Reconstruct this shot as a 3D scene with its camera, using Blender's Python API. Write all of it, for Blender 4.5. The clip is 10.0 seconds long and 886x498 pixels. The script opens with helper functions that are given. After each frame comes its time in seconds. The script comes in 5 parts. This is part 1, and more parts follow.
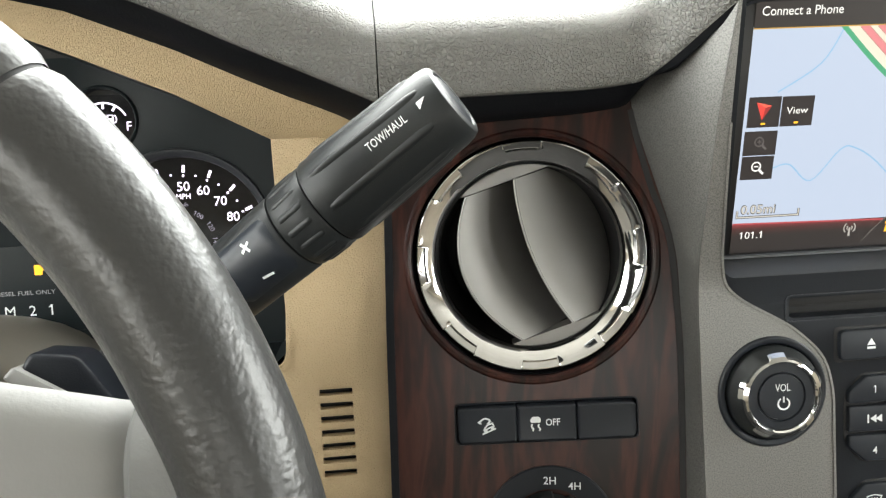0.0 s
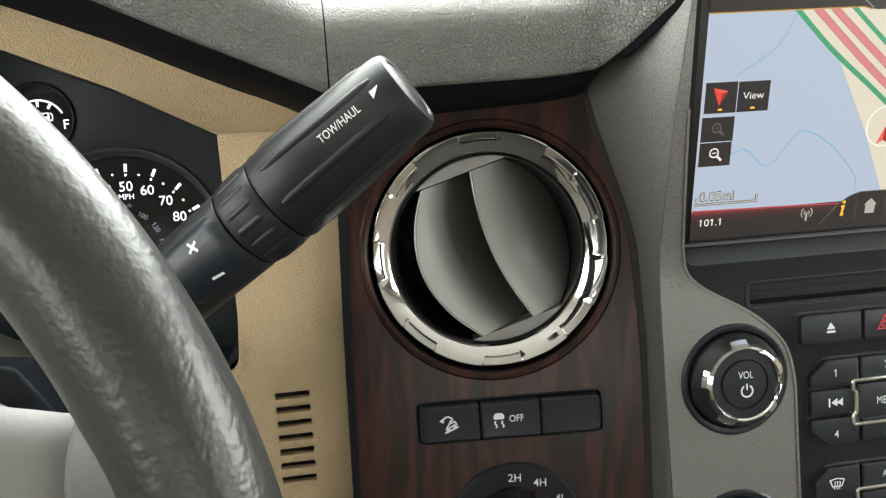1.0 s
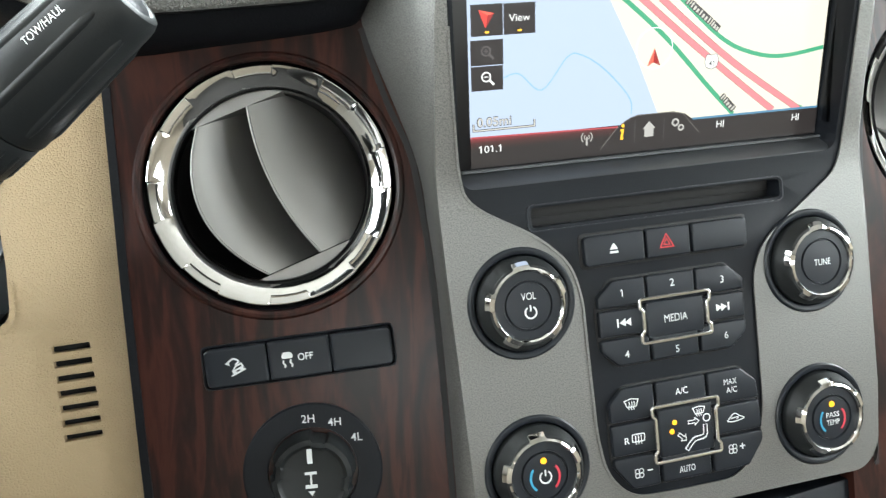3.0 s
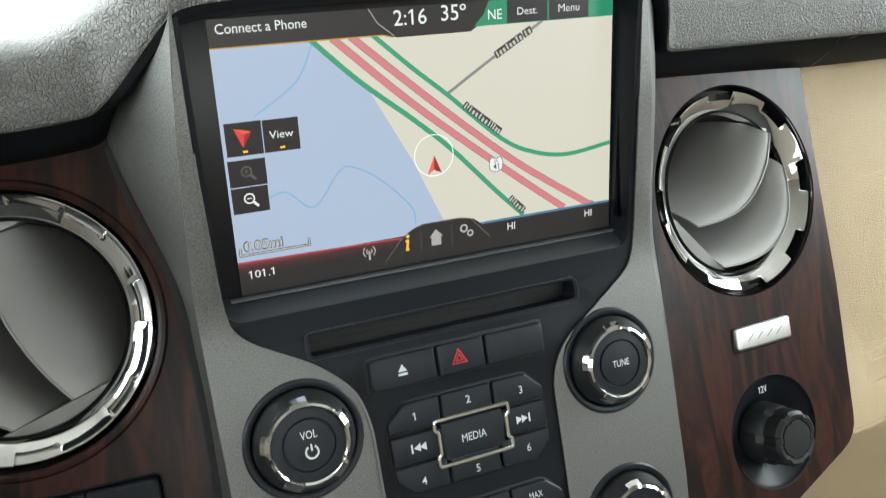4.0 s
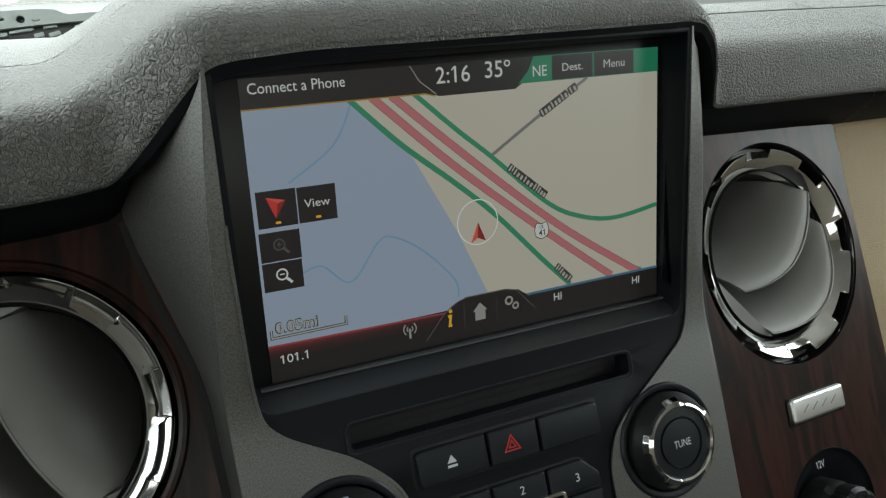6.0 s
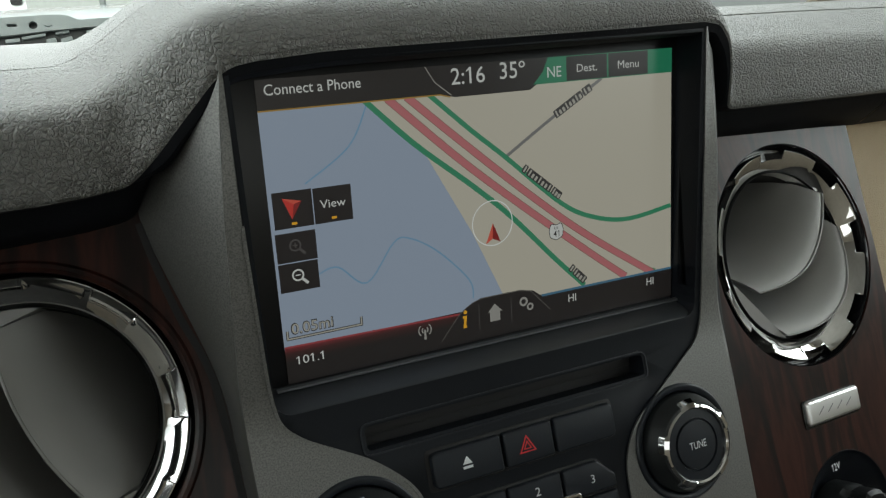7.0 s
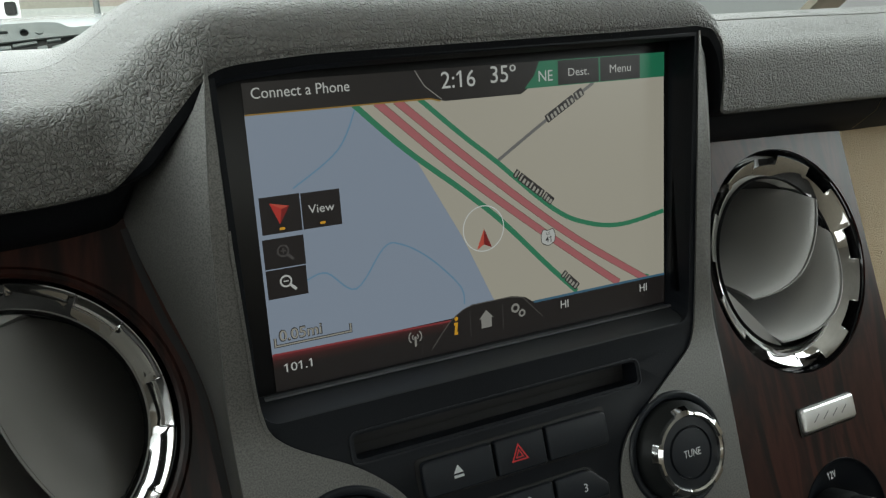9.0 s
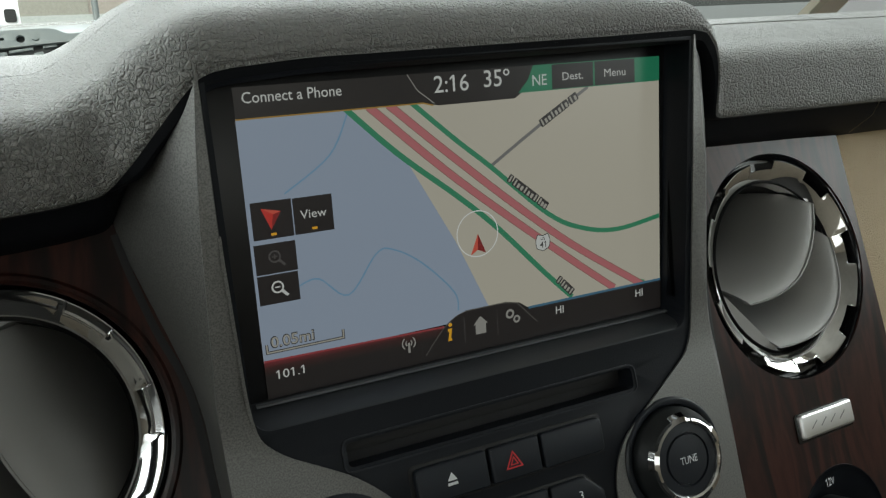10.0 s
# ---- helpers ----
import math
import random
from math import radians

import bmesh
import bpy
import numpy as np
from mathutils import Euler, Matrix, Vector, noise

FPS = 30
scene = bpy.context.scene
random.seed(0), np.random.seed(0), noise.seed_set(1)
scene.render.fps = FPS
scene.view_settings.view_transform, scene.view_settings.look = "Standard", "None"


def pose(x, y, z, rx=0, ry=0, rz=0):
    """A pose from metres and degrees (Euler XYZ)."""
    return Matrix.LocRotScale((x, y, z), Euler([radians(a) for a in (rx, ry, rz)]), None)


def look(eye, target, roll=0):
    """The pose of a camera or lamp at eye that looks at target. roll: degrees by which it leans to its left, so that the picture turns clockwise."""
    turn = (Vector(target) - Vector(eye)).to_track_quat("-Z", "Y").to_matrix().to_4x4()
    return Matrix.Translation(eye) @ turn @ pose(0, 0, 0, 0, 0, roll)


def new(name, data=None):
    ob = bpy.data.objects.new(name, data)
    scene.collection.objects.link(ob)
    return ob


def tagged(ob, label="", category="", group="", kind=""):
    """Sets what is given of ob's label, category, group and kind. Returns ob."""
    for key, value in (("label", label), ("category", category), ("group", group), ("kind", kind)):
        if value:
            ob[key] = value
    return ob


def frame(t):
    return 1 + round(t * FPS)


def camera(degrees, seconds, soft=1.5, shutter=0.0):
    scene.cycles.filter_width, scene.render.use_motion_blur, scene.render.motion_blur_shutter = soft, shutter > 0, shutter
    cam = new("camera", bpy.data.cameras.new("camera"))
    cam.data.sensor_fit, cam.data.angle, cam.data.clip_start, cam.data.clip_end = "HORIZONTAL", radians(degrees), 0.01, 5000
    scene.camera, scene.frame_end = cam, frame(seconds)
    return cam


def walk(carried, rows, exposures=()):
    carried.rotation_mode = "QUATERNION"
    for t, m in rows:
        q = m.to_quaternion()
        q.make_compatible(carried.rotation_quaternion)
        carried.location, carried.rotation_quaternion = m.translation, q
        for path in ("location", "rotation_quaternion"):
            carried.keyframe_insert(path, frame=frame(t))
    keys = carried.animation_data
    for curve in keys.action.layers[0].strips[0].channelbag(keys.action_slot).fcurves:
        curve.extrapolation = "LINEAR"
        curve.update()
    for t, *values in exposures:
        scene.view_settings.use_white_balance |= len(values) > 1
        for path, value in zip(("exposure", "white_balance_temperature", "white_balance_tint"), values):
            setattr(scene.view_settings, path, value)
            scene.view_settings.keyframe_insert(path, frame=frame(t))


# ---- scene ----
cam = camera(55.9, 10.0, soft=1.25, shutter=0.12)
PATH = [
    (0, (-0.246, -0.321, 1.64), (-0.063, 1.495, 0.822), -1.0),
    (0.5, (-0.247, -0.313, 1.634), (0.007, 1.498, 0.826), -1.0),
    (1, (-0.247, -0.312, 1.635), (0.048, 1.485, 0.809), -1.0),
    (1.5, (-0.244, -0.315, 1.636), (0.084, 1.48, 0.818), -1.1),
    (2, (-0.23, -0.327, 1.641), (0.092, 1.469, 0.822), -1.4),
    (2.2, (-0.22, -0.332, 1.636), (0.102, 1.476, 0.844), -1.7),
    (3.3, (-0.171, -0.338, 1.59), (0.36, 1.427, 0.814), -1.1),
    (3.5, (-0.156, -0.341, 1.601), (0.42, 1.415, 0.837), -1.0),
    (3.6, (-0.1497, -0.3374, 1.6074), (0.4702, 1.4108, 0.854), -1.21),
    (3.7, (-0.1422, -0.3354, 1.6101), (0.5124, 1.4066, 0.8721), -1.2),
    (3.9, (-0.1345, -0.323, 1.6147), (0.5846, 1.3982, 0.8972), -1.45),
    (4, (-0.133, -0.312, 1.625), (0.602, 1.394, 0.882), -1.5),
    (4.1, (-0.1357, -0.2987, 1.6277), (0.638, 1.406, 0.9071), -1.46),
    (4.2, (-0.1379, -0.2874, 1.6289), (0.6532, 1.418, 0.9457), -1.49),
    (4.3, (-0.141, -0.2796, 1.6274), (0.664, 1.43, 0.9785), -1.55),
    (4.4, (-0.1432, -0.2718, 1.6221), (0.67, 1.442, 1.0061), -1.62),
    (4.5, (-0.145, -0.266, 1.617), (0.679, 1.454, 1.016), -1.5),
    (5, (-0.149, -0.269, 1.616), (0.71, 1.439, 1.029), -1.5),
    (5.5, (-0.15, -0.271, 1.614), (0.702, 1.439, 1.022), -1.9),
    (6, (-0.15, -0.272, 1.617), (0.689, 1.444, 1.028), -2.1),
    (7.5, (-0.154, -0.271, 1.615), (0.671, 1.459, 1.045), -2.4),
    (8, (-0.153, -0.272, 1.617), (0.675, 1.459, 1.052), -2.5),
    (8.5, (-0.149, -0.271, 1.617), (0.683, 1.46, 1.06), -2.5),
    (9, (-0.15, -0.269, 1.613), (0.69, 1.459, 1.058), -2.3),
    (9.5, (-0.143, -0.269, 1.615), (0.696, 1.463, 1.072), -2.5),
    (10, (-0.147, -0.268, 1.612), (0.696, 1.463, 1.071), -2.4),
]
EXPOSURES = [
    (0.0, 2.72, 6850, 6), (0.5, 2.42, 6850, 6), (1.0, 2.36, 6850, 5), (2.2, 2.04, 6700, 4), (3.3, 3.15, 6300, 3), (3.9, 2.5, 6300, 2), (4.2, 1.75, 6300, 1), (4.4, 1.15, 6300, -1), (4.7, 0.95, 6380, -1), (6.0, 0.92, 6420, 0), (7.5, 0.79, 6500, 1), (10.0, 0.79, 6500, 1)]
walk(cam, [(t, look(eye, target, roll)) for t, eye, target, roll in PATH], EXPOSURES)

# ---- sky, sun ----
world = bpy.data.worlds.new("overcast_sky")
scene.world = world
world.use_nodes = True
wn = world.node_tree.nodes
sky = wn.new("ShaderNodeTexSky")
sky.sky_type, sky.sun_disc = "NISHITA", False
sky.sun_elevation, sky.sun_rotation = radians(45), radians(212)
sky.dust_density, sky.air_density = 4.0, 1.0
hue = wn.new("ShaderNodeHueSaturation")
hue.inputs["Saturation"].default_value = 0.25
world.node_tree.links.new(sky.outputs[0], hue.inputs["Color"])
world.node_tree.links.new(hue.outputs[0], wn["Background"].inputs[0])
wn["Background"].inputs[1].default_value = 0.15

sun_data = bpy.data.lights.new("sun", "SUN")
sun_data.energy, sun_data.angle, sun_data.color = 1.5, radians(40), (1.0, 0.97, 0.93)
sun = new("sun", sun_data)
sun.matrix_world = look((-2.5, -4.0, 6.2), (0, 0, 1.5))


def window_light(name, place, target, sx, sy, watts):
    data = bpy.data.lights.new(name, "AREA")
    data.shape, data.size, data.size_y, data.energy = "RECTANGLE", sx, sy, watts
    data.color = (0.95, 0.98, 1.0)
    ob = new(name, data)
    ob.matrix_world = look(place, target)
    return ob


window_light("windshield_daylight", (-0.15, 0.33, 1.81), (-0.1, -0.35, 1.08), 1.4, 0.6, 7.0)
window_light("driver_window_daylight", (-0.87, -0.12, 1.77), (-0.2, 0.02, 1.42), 0.72, 0.34, 1.1)
window_light("passenger_window_daylight", (0.87, -0.1, 1.76), (0.0, -0.1, 1.45), 0.74, 0.36, 2.6)
# two unseen fill lamps, added behind to brighten the dash and haze the wood
window_light("rear_left_added_fill", (-0.87, -1.0, 1.76), (0.2, -0.75, 1.3), 0.4, 0.34, 0.35)
window_light("rear_right_added_fill", (0.87, -1.0, 1.76), (-0.2, -0.75, 1.3), 0.4, 0.34, 0.7)


# ---- materials ----
def material(name, base, rough=0.5, metal=0.0, coat=0.0, emit=None, power=1.0):
    m = bpy.data.materials.new(name)
    m.use_nodes = True
    p = m.node_tree.nodes["Principled BSDF"]
    p.inputs["Base Color"].default_value = (*base, 1)
    p.inputs["Roughness"].default_value = rough
    p.inputs["Metallic"].default_value = metal
    p.inputs["Coat Weight"].default_value = coat
    p.inputs["Coat Roughness"].default_value = 0.08
    if emit:
        p.inputs["Emission Color"].default_value = (*emit, 1)
        p.inputs["Emission Strength"].default_value = power
    return m


def node(m, kind, **values):
    n = m.node_tree.nodes.new(kind)
    for k, v in values.items():
        n.inputs[k.replace("_", " ")].default_value = v
    return n


def join(m, a, b):
    m.node_tree.links.new(a, b)


def coords(m, scale=(1, 1, 1), turn=(0, 0, 0)):
    tc = m.node_tree.nodes.new("ShaderNodeTexCoord")
    mp = node(m, "ShaderNodeMapping", Scale=scale, Rotation=turn)
    join(m, tc.outputs["Object"], mp.inputs["Vector"])
    return mp.outputs[0]


def tint(m, fac, stops, socket="Base Color"):
    r = m.node_tree.nodes.new("ShaderNodeValToRGB")
    while len(r.color_ramp.elements) < len(stops):
        r.color_ramp.elements.new(0.5)
    for e, (at, c) in zip(r.color_ramp.elements, stops):
        e.position = at
        e.color = (*c, 1) if len(c) == 3 else c
    join(m, fac, r.inputs[0])
    join(m, r.outputs[0], m.node_tree.nodes["Principled BSDF"].inputs[socket])
    return r


def relief(m, height, strength, distance):
    b = node(m, "ShaderNodeBump", Strength=strength, Distance=distance)
    join(m, height, b.inputs["Height"])
    join(m, b.outputs[0], m.node_tree.nodes["Principled BSDF"].inputs["Normal"])


def speckle(m, scale, strength, distance, lo, hi, detail=3.0):
    """Fine moulded grain with a slight change of tone, on Object coordinates."""
    co = coords(m)
    fine = node(m, "ShaderNodeTexNoise", Scale=scale, Detail=detail)
    join(m, co, fine.inputs["Vector"])
    broad = node(m, "ShaderNodeTexNoise", Scale=14.0, Detail=4.0)
    join(m, co, broad.inputs["Vector"])
    tint(m, broad.outputs["Fac"], [(0.3, lo), (0.7, hi)])
    relief(m, fine.outputs["Fac"], strength, distance)
    return m


def leather(name, lo, hi, cell, depth, rough):
    """Moulded skin: rounded pebbles parted by branching creases that fade in and out."""
    m = material(name, lo, rough)
    co = coords(m)
    warp = node(m, "ShaderNodeTexNoise", Scale=cell * 0.55, Detail=2.0)
    join(m, co, warp.inputs["Vector"])
    mix = node(m, "ShaderNodeVectorMath")
    mix.operation = "MULTIPLY_ADD"
    join(m, warp.outputs["Color"], mix.inputs[0])
    mix.inputs[1].default_value = (0.7 / cell,) * 3
    join(m, co, mix.inputs[2])
    fade = node(m, "ShaderNodeTexNoise", Scale=cell * 0.8, Detail=1.0)
    join(m, co, fade.inputs["Vector"])
    keep = node(m, "ShaderNodeMapRange", From_Min=0.33, From_Max=0.5, To_Min=0.45)
    join(m, fade.outputs["Fac"], keep.inputs["Value"])
    total = None
    for scale, wide, deep in ((cell, 0.17, 1.0), (cell * 2.1, 0.25, 0.25)):
        cells = node(m, "ShaderNodeTexVoronoi", Scale=scale)
        cells.feature = "DISTANCE_TO_EDGE"
        join(m, mix.outputs[0], cells.inputs["Vector"])
        crease = node(m, "ShaderNodeMapRange", From_Max=wide, To_Min=-deep, To_Max=0.0)
        crease.interpolation_type = "SMOOTHSTEP"
        join(m, cells.outputs["Distance"], crease.inputs["Value"])
        cut = node(m, "ShaderNodeMath")
        cut.operation = "MULTIPLY_ADD"
        join(m, crease.outputs[0], cut.inputs[0])
        join(m, keep.outputs[0], cut.inputs[1])
        if total:
            join(m, total, cut.inputs[2])
        else:
            cut.inputs[2].default_value = 1.0
        total = cut.outputs[0]
    relief(m, total, 1.0, depth)
    broad = node(m, "ShaderNodeTexNoise", Scale=18.0, Detail=5.0)
    join(m, co, broad.inputs["Vector"])
    tint(m, broad.outputs["Fac"], [(0.3, lo), (0.7, hi)])
    return m


LEATHER = leather("dash_leather", (0.18, 0.177, 0.166), (0.212, 0.209, 0.197), 540.0, 0.0011, 0.58)
WHEEL_LEATHER = speckle(material("wheel_leather", (0.02,) * 3, 0.34), 420.0, 0.45, 0.0006, (0.02, 0.02, 0.0196), (0.028, 0.028, 0.0274), 1.5)
# near-black: painted shade below the pad, and the wood panel's black edge strip
PAD_SHADE_AND_STRIP = speckle(material("pad_shade_and_strip_black", (0.02,) * 3, 0.6), 900.0, 0.4, 0.0003, (0.005, 0.0056, 0.0074), (0.0075, 0.0083, 0.0107))
BLACK = speckle(material("black_plastic", (0.02,) * 3, 0.38), 1500.0, 0.25, 0.0003, (0.008, 0.0094, 0.0125), (0.0115, 0.0135, 0.0175))
KEY = speckle(material("key_plastic", (0.02,) * 3, 0.33), 1800.0, 0.2, 0.0003, (0.0125, 0.015, 0.02), (0.017, 0.0203, 0.026))
LEVER = speckle(material("lever_plastic", (0.02,) * 3, 0.4), 1500.0, 0.3, 0.0002, (0.012, 0.0135, 0.0145), (0.017, 0.019, 0.02))
for dull, level in ((BLACK, 0.16), (KEY, 0.28), (LEVER, 0.28), (PAD_SHADE_AND_STRIP, 0.15)):
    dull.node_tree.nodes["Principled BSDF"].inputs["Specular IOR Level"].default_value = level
GLOSS_BLACK = material("gloss_black", (0.006, 0.006, 0.007), 0.12)
SCREEN_GLASS = material("screen_glass", (0.008, 0.008, 0.009), 0.34)
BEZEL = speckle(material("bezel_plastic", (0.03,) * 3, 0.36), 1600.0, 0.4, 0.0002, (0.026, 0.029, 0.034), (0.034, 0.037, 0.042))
# lighter grey that paints the highlight along the bezel's edge
EDGE_HIGHLIGHT = material("edge_highlight_grey", (0.1, 0.106, 0.115), 0.3)
# near-black that paints in the shade of recesses, gaps and seams
RECESS_SHADE = material("recess_shade_black", (0.007, 0.007, 0.0078), 0.7)
SILVER = speckle(material("satin_silver_paint", (0.3,) * 3, 0.44, 0.7), 1500.0, 0.35, 0.0001, (0.165, 0.168, 0.165), (0.2, 0.203, 0.199))
flakes = node(SILVER, "ShaderNodeTexNoise", Scale=1700.0, Detail=1.0)
join(SILVER, coords(SILVER), flakes.inputs["Vector"])
flake_range = node(SILVER, "ShaderNodeMapRange", From_Min=0.3, From_Max=0.7, To_Min=0.33, To_Max=0.56)
join(SILVER, flakes.outputs["Fac"], flake_range.inputs["Value"])
tint(SILVER, flakes.outputs["Fac"], [(0.34, (0.138, 0.138, 0.133)), (0.66, (0.234, 0.233, 0.224))])
join(SILVER, flake_range.outputs[0], SILVER.node_tree.nodes["Principled BSDF"].inputs["Roughness"])
VANE = speckle(material("vane_satin_paint", (0.3,) * 3, 0.55, 0.85), 2600.0, 0.3, 0.0001, (0.33, 0.325, 0.315), (0.38, 0.374, 0.363))
CHROME = material("chrome", (0.76, 0.755, 0.75), 0.06, 1.0)
BADGE = material("badge_metal", (0.75, 0.75, 0.75), 0.3, 0.9)
BEIGE = leather("beige_plastic", (0.455, 0.345, 0.205), (0.505, 0.385, 0.232), 700.0, 0.0002, 0.55)
BEIGE_GREY = speckle(material("column_plastic", (0.3, 0.28, 0.24), 0.55), 700.0, 0.3, 0.0003, (0.25, 0.235, 0.205), (0.29, 0.275, 0.24))
DOOR = speckle(material("door_trim", (0.4, 0.32, 0.22), 0.6), 500.0, 0.4, 0.0004, (0.29, 0.253, 0.2), (0.34, 0.297, 0.235))
ROOT = speckle(material("spoke_leather", (0.08,) * 3, 0.45), 600.0, 0.3, 0.0003, (0.06, 0.061, 0.059), (0.08, 0.081, 0.078))
HUB = speckle(material("hub_plastic", (0.18,) * 3, 0.45), 700.0, 0.3, 0.0003, (0.17, 0.168, 0.162), (0.21, 0.207, 0.2))
HEADLINER = speckle(material("headliner_cloth", (0.25, 0.24, 0.22), 0.9), 900.0, 0.4, 0.0004, (0.32, 0.306, 0.28), (0.37, 0.354, 0.324))
CARPET = speckle(material("carpet", (0.06,) * 3, 0.95), 700.0, 0.6, 0.001, (0.03, 0.03, 0.03), (0.042, 0.0415, 0.041))
CLUSTER = speckle(material("cluster_plastic", (0.03,) * 3, 0.45), 900.0, 0.15, 0.0002, (0.007, 0.0105, 0.012), (0.011, 0.015, 0.0172))
CLUSTER.node_tree.nodes["Principled BSDF"].inputs["Specular IOR Level"].default_value = 0.15


def wood():
    """Dark veneer: long streaks that bend and fork, with fine pores."""
    m = material("dark_wood_veneer", (0.03, 0.012, 0.009), 0.4, 0.0, 0.3)
    m.node_tree.nodes["Principled BSDF"].inputs["Specular IOR Level"].default_value = 0.1
    co = coords(m, (1.0, 0.16, 1.0), (0, 0, radians(7)))
    bend = node(m, "ShaderNodeTexNoise", Scale=22.0, Detail=2.0)
    join(m, co, bend.inputs["Vector"])
    swirl = node(m, "ShaderNodeVectorMath")
    swirl.operation = "MULTIPLY_ADD"
    join(m, bend.outputs["Color"], swirl.inputs[0])
    swirl.inputs[1].default_value = (0.05, 0.0, 0.0)
    join(m, co, swirl.inputs[2])
    n1 = node(m, "ShaderNodeTexNoise", Scale=115.0, Detail=3.0, Roughness=0.5, Distortion=0.6)
    join(m, swirl.outputs[0], n1.inputs["Vector"])
    n2 = node(m, "ShaderNodeTexNoise", Scale=700.0, Detail=2.0)
    join(m, swirl.outputs[0], n2.inputs["Vector"])
    mix = node(m, "ShaderNodeMath")
    mix.operation = "MULTIPLY_ADD"
    join(m, n2.outputs["Fac"], mix.inputs[0])
    mix.inputs[1].default_value = 0.12
    join(m, n1.outputs["Fac"], mix.inputs[2])
    tint(m, mix.outputs[0], [(0.42, (0.0085, 0.0048, 0.0042)), (0.55, (0.021, 0.0074, 0.0058)), (0.67, (0.043, 0.0135, 0.0095)), (0.77, (0.03, 0.0095, 0.0072))])
    m.node_tree.nodes["Principled BSDF"].inputs["Coat Roughness"].default_value = 0.25
    return m


WOOD = wood()


def shine(name, c, power):
    return material(name, tuple(0.3 * x for x in c), 0.4, emit=c, power=power)


WHITE_INK = material("white_ink", (0.72, 0.74, 0.75), 0.5)
GREY_INK = material("grey_ink", (0.25, 0.26, 0.27), 0.5)
RED_INK = material("red_ink", (0.6, 0.03, 0.04), 0.5)
BLUE_ARC = shine("blue_print", (0.05, 0.35, 0.55), 0.12)
RED_ARC = shine("red_print", (0.65, 0.05, 0.08), 0.12)
LED = shine("amber_led", (1.0, 0.4, 0.01), 0.28)
GAUGE_LIT = shine("gauge_light", (0.85, 0.75, 1.0), 0.45)
GAUGE_DIM = shine("gauge_dim", (0.3, 0.28, 0.36), 0.15)
NEEDLE = shine("needle_light", (0.1, 0.65, 0.85), 0.5)

SCREEN_POWER = 0.225


def screen(name, c):
    m = material(name, (0.01, 0.01, 0.012), 0.28, emit=c, power=SCREEN_POWER)
    return m


S_WATER = screen("map_water", (0.41, 0.475, 0.615))
S_LAND = screen("map_land", (0.665, 0.61, 0.515))
S_BAR = screen("screen_bar", (0.022, 0.018, 0.017))
S_BUTTON = screen("screen_button", (0.02, 0.016, 0.016))
S_EDGE = screen("screen_button_edge", (0.1, 0.09, 0.09))
S_GREEN = screen("map_green", (0.055, 0.31, 0.165))
S_HEAD = screen("header_green", (0.03, 0.25, 0.13))
S_ROAD = screen("map_highway", (0.62, 0.2, 0.22))
S_CASING = screen("map_highway_edge", (0.36, 0.17, 0.15))
S_GREY = screen("map_road_grey", (0.24, 0.23, 0.23))
S_RIVER = screen("map_river", (0.2, 0.4, 0.62))
S_WHITE = screen("screen_white", (0.8, 0.8, 0.79))
S_RING = screen("map_ring_white", (1.0, 1.0, 1.0))
S_RIM = screen("screen_tab_rim", (0.16, 0.145, 0.135))
S_SOFT = screen("screen_soft_grey", (0.4, 0.38, 0.36))
S_RED = screen("screen_red", (0.7, 0.05, 0.04))
S_LINE = screen("screen_red_line", (0.4, 0.06, 0.07))
S_DEEP_RED = screen("screen_deep_red", (0.3, 0.02, 0.02))
S_BRIGHT_RED = screen("screen_bright_red", (0.8, 0.12, 0.08))
S_AMBER = screen("screen_amber", (1.0, 0.5, 0.03))
S_GOLD = screen("screen_gold_line", (0.45, 0.26, 0.04))
S_BLUELINE = screen("screen_blue_line", (0.08, 0.2, 0.32))
S_GLOW = screen("screen_red_glow", (0.06, 0.02, 0.02))
ramp = S_GLOW.node_tree.nodes.new("ShaderNodeMapRange")
ramp.inputs["From Min"].default_value, ramp.inputs["From Max"].default_value = -0.0464, -0.0408
split = S_GLOW.node_tree.nodes.new("ShaderNodeSeparateXYZ")
join(S_GLOW, coords(S_GLOW), split.inputs[0])
join(S_GLOW, split.outputs["Y"], ramp.inputs["Value"])
tint(S_GLOW, ramp.outputs[0], [(0.0, (0.022, 0.018, 0.017)), (0.55, (0.06, 0.022, 0.02)), (1.0, (0.26, 0.035, 0.045))], "Emission Color")
S_LABEL = screen("map_label", (0.05, 0.045, 0.045))
S_HALO = screen("map_label_letter", (0.52, 0.49, 0.44))


# ---- mesh helpers: local u to the right, v up the face, w out of it, in millimetres ----
MM = 0.001


def face_frame(o, tilt, yaw=0.0):
    """A face at o that leans back by tilt and turns to the driver by yaw, in degrees."""
    a, b = radians(tilt), radians(yaw)
    u = Vector((math.cos(b), -math.sin(b), 0))
    out = Vector((-math.sin(b), -math.cos(b), 0))
    v = -out * math.sin(a) + Vector((0, 0, math.cos(a)))
    n = out * math.cos(a) + Vector((0, 0, math.sin(a)))
    m = Matrix((u, v, n)).transposed().to_4x4()
    m.translation = o
    return m


STACK = face_frame((0, -0.0317, 1.435), 18.4)
SCREEN = face_frame((0, 0.002, 1.54), 3)
LEFT = face_frame((-0.175, 0.016, 1.49), 21.3, 8)
RIGHT = face_frame((0.1868, 0.0059, 1.489), 20.7, -4.4)
DRIVER = face_frame((-0.27, -0.0023, 1.385), 19.1)
DIALS = face_frame((-0.3416, 0.1076, 1.492), 19)


def thing(name, m, label, category, group="", kind=""):
    ob = new(name)
    ob.empty_display_size = 0.01
    ob.matrix_world = m
    return tagged(ob, label, category, group, kind)


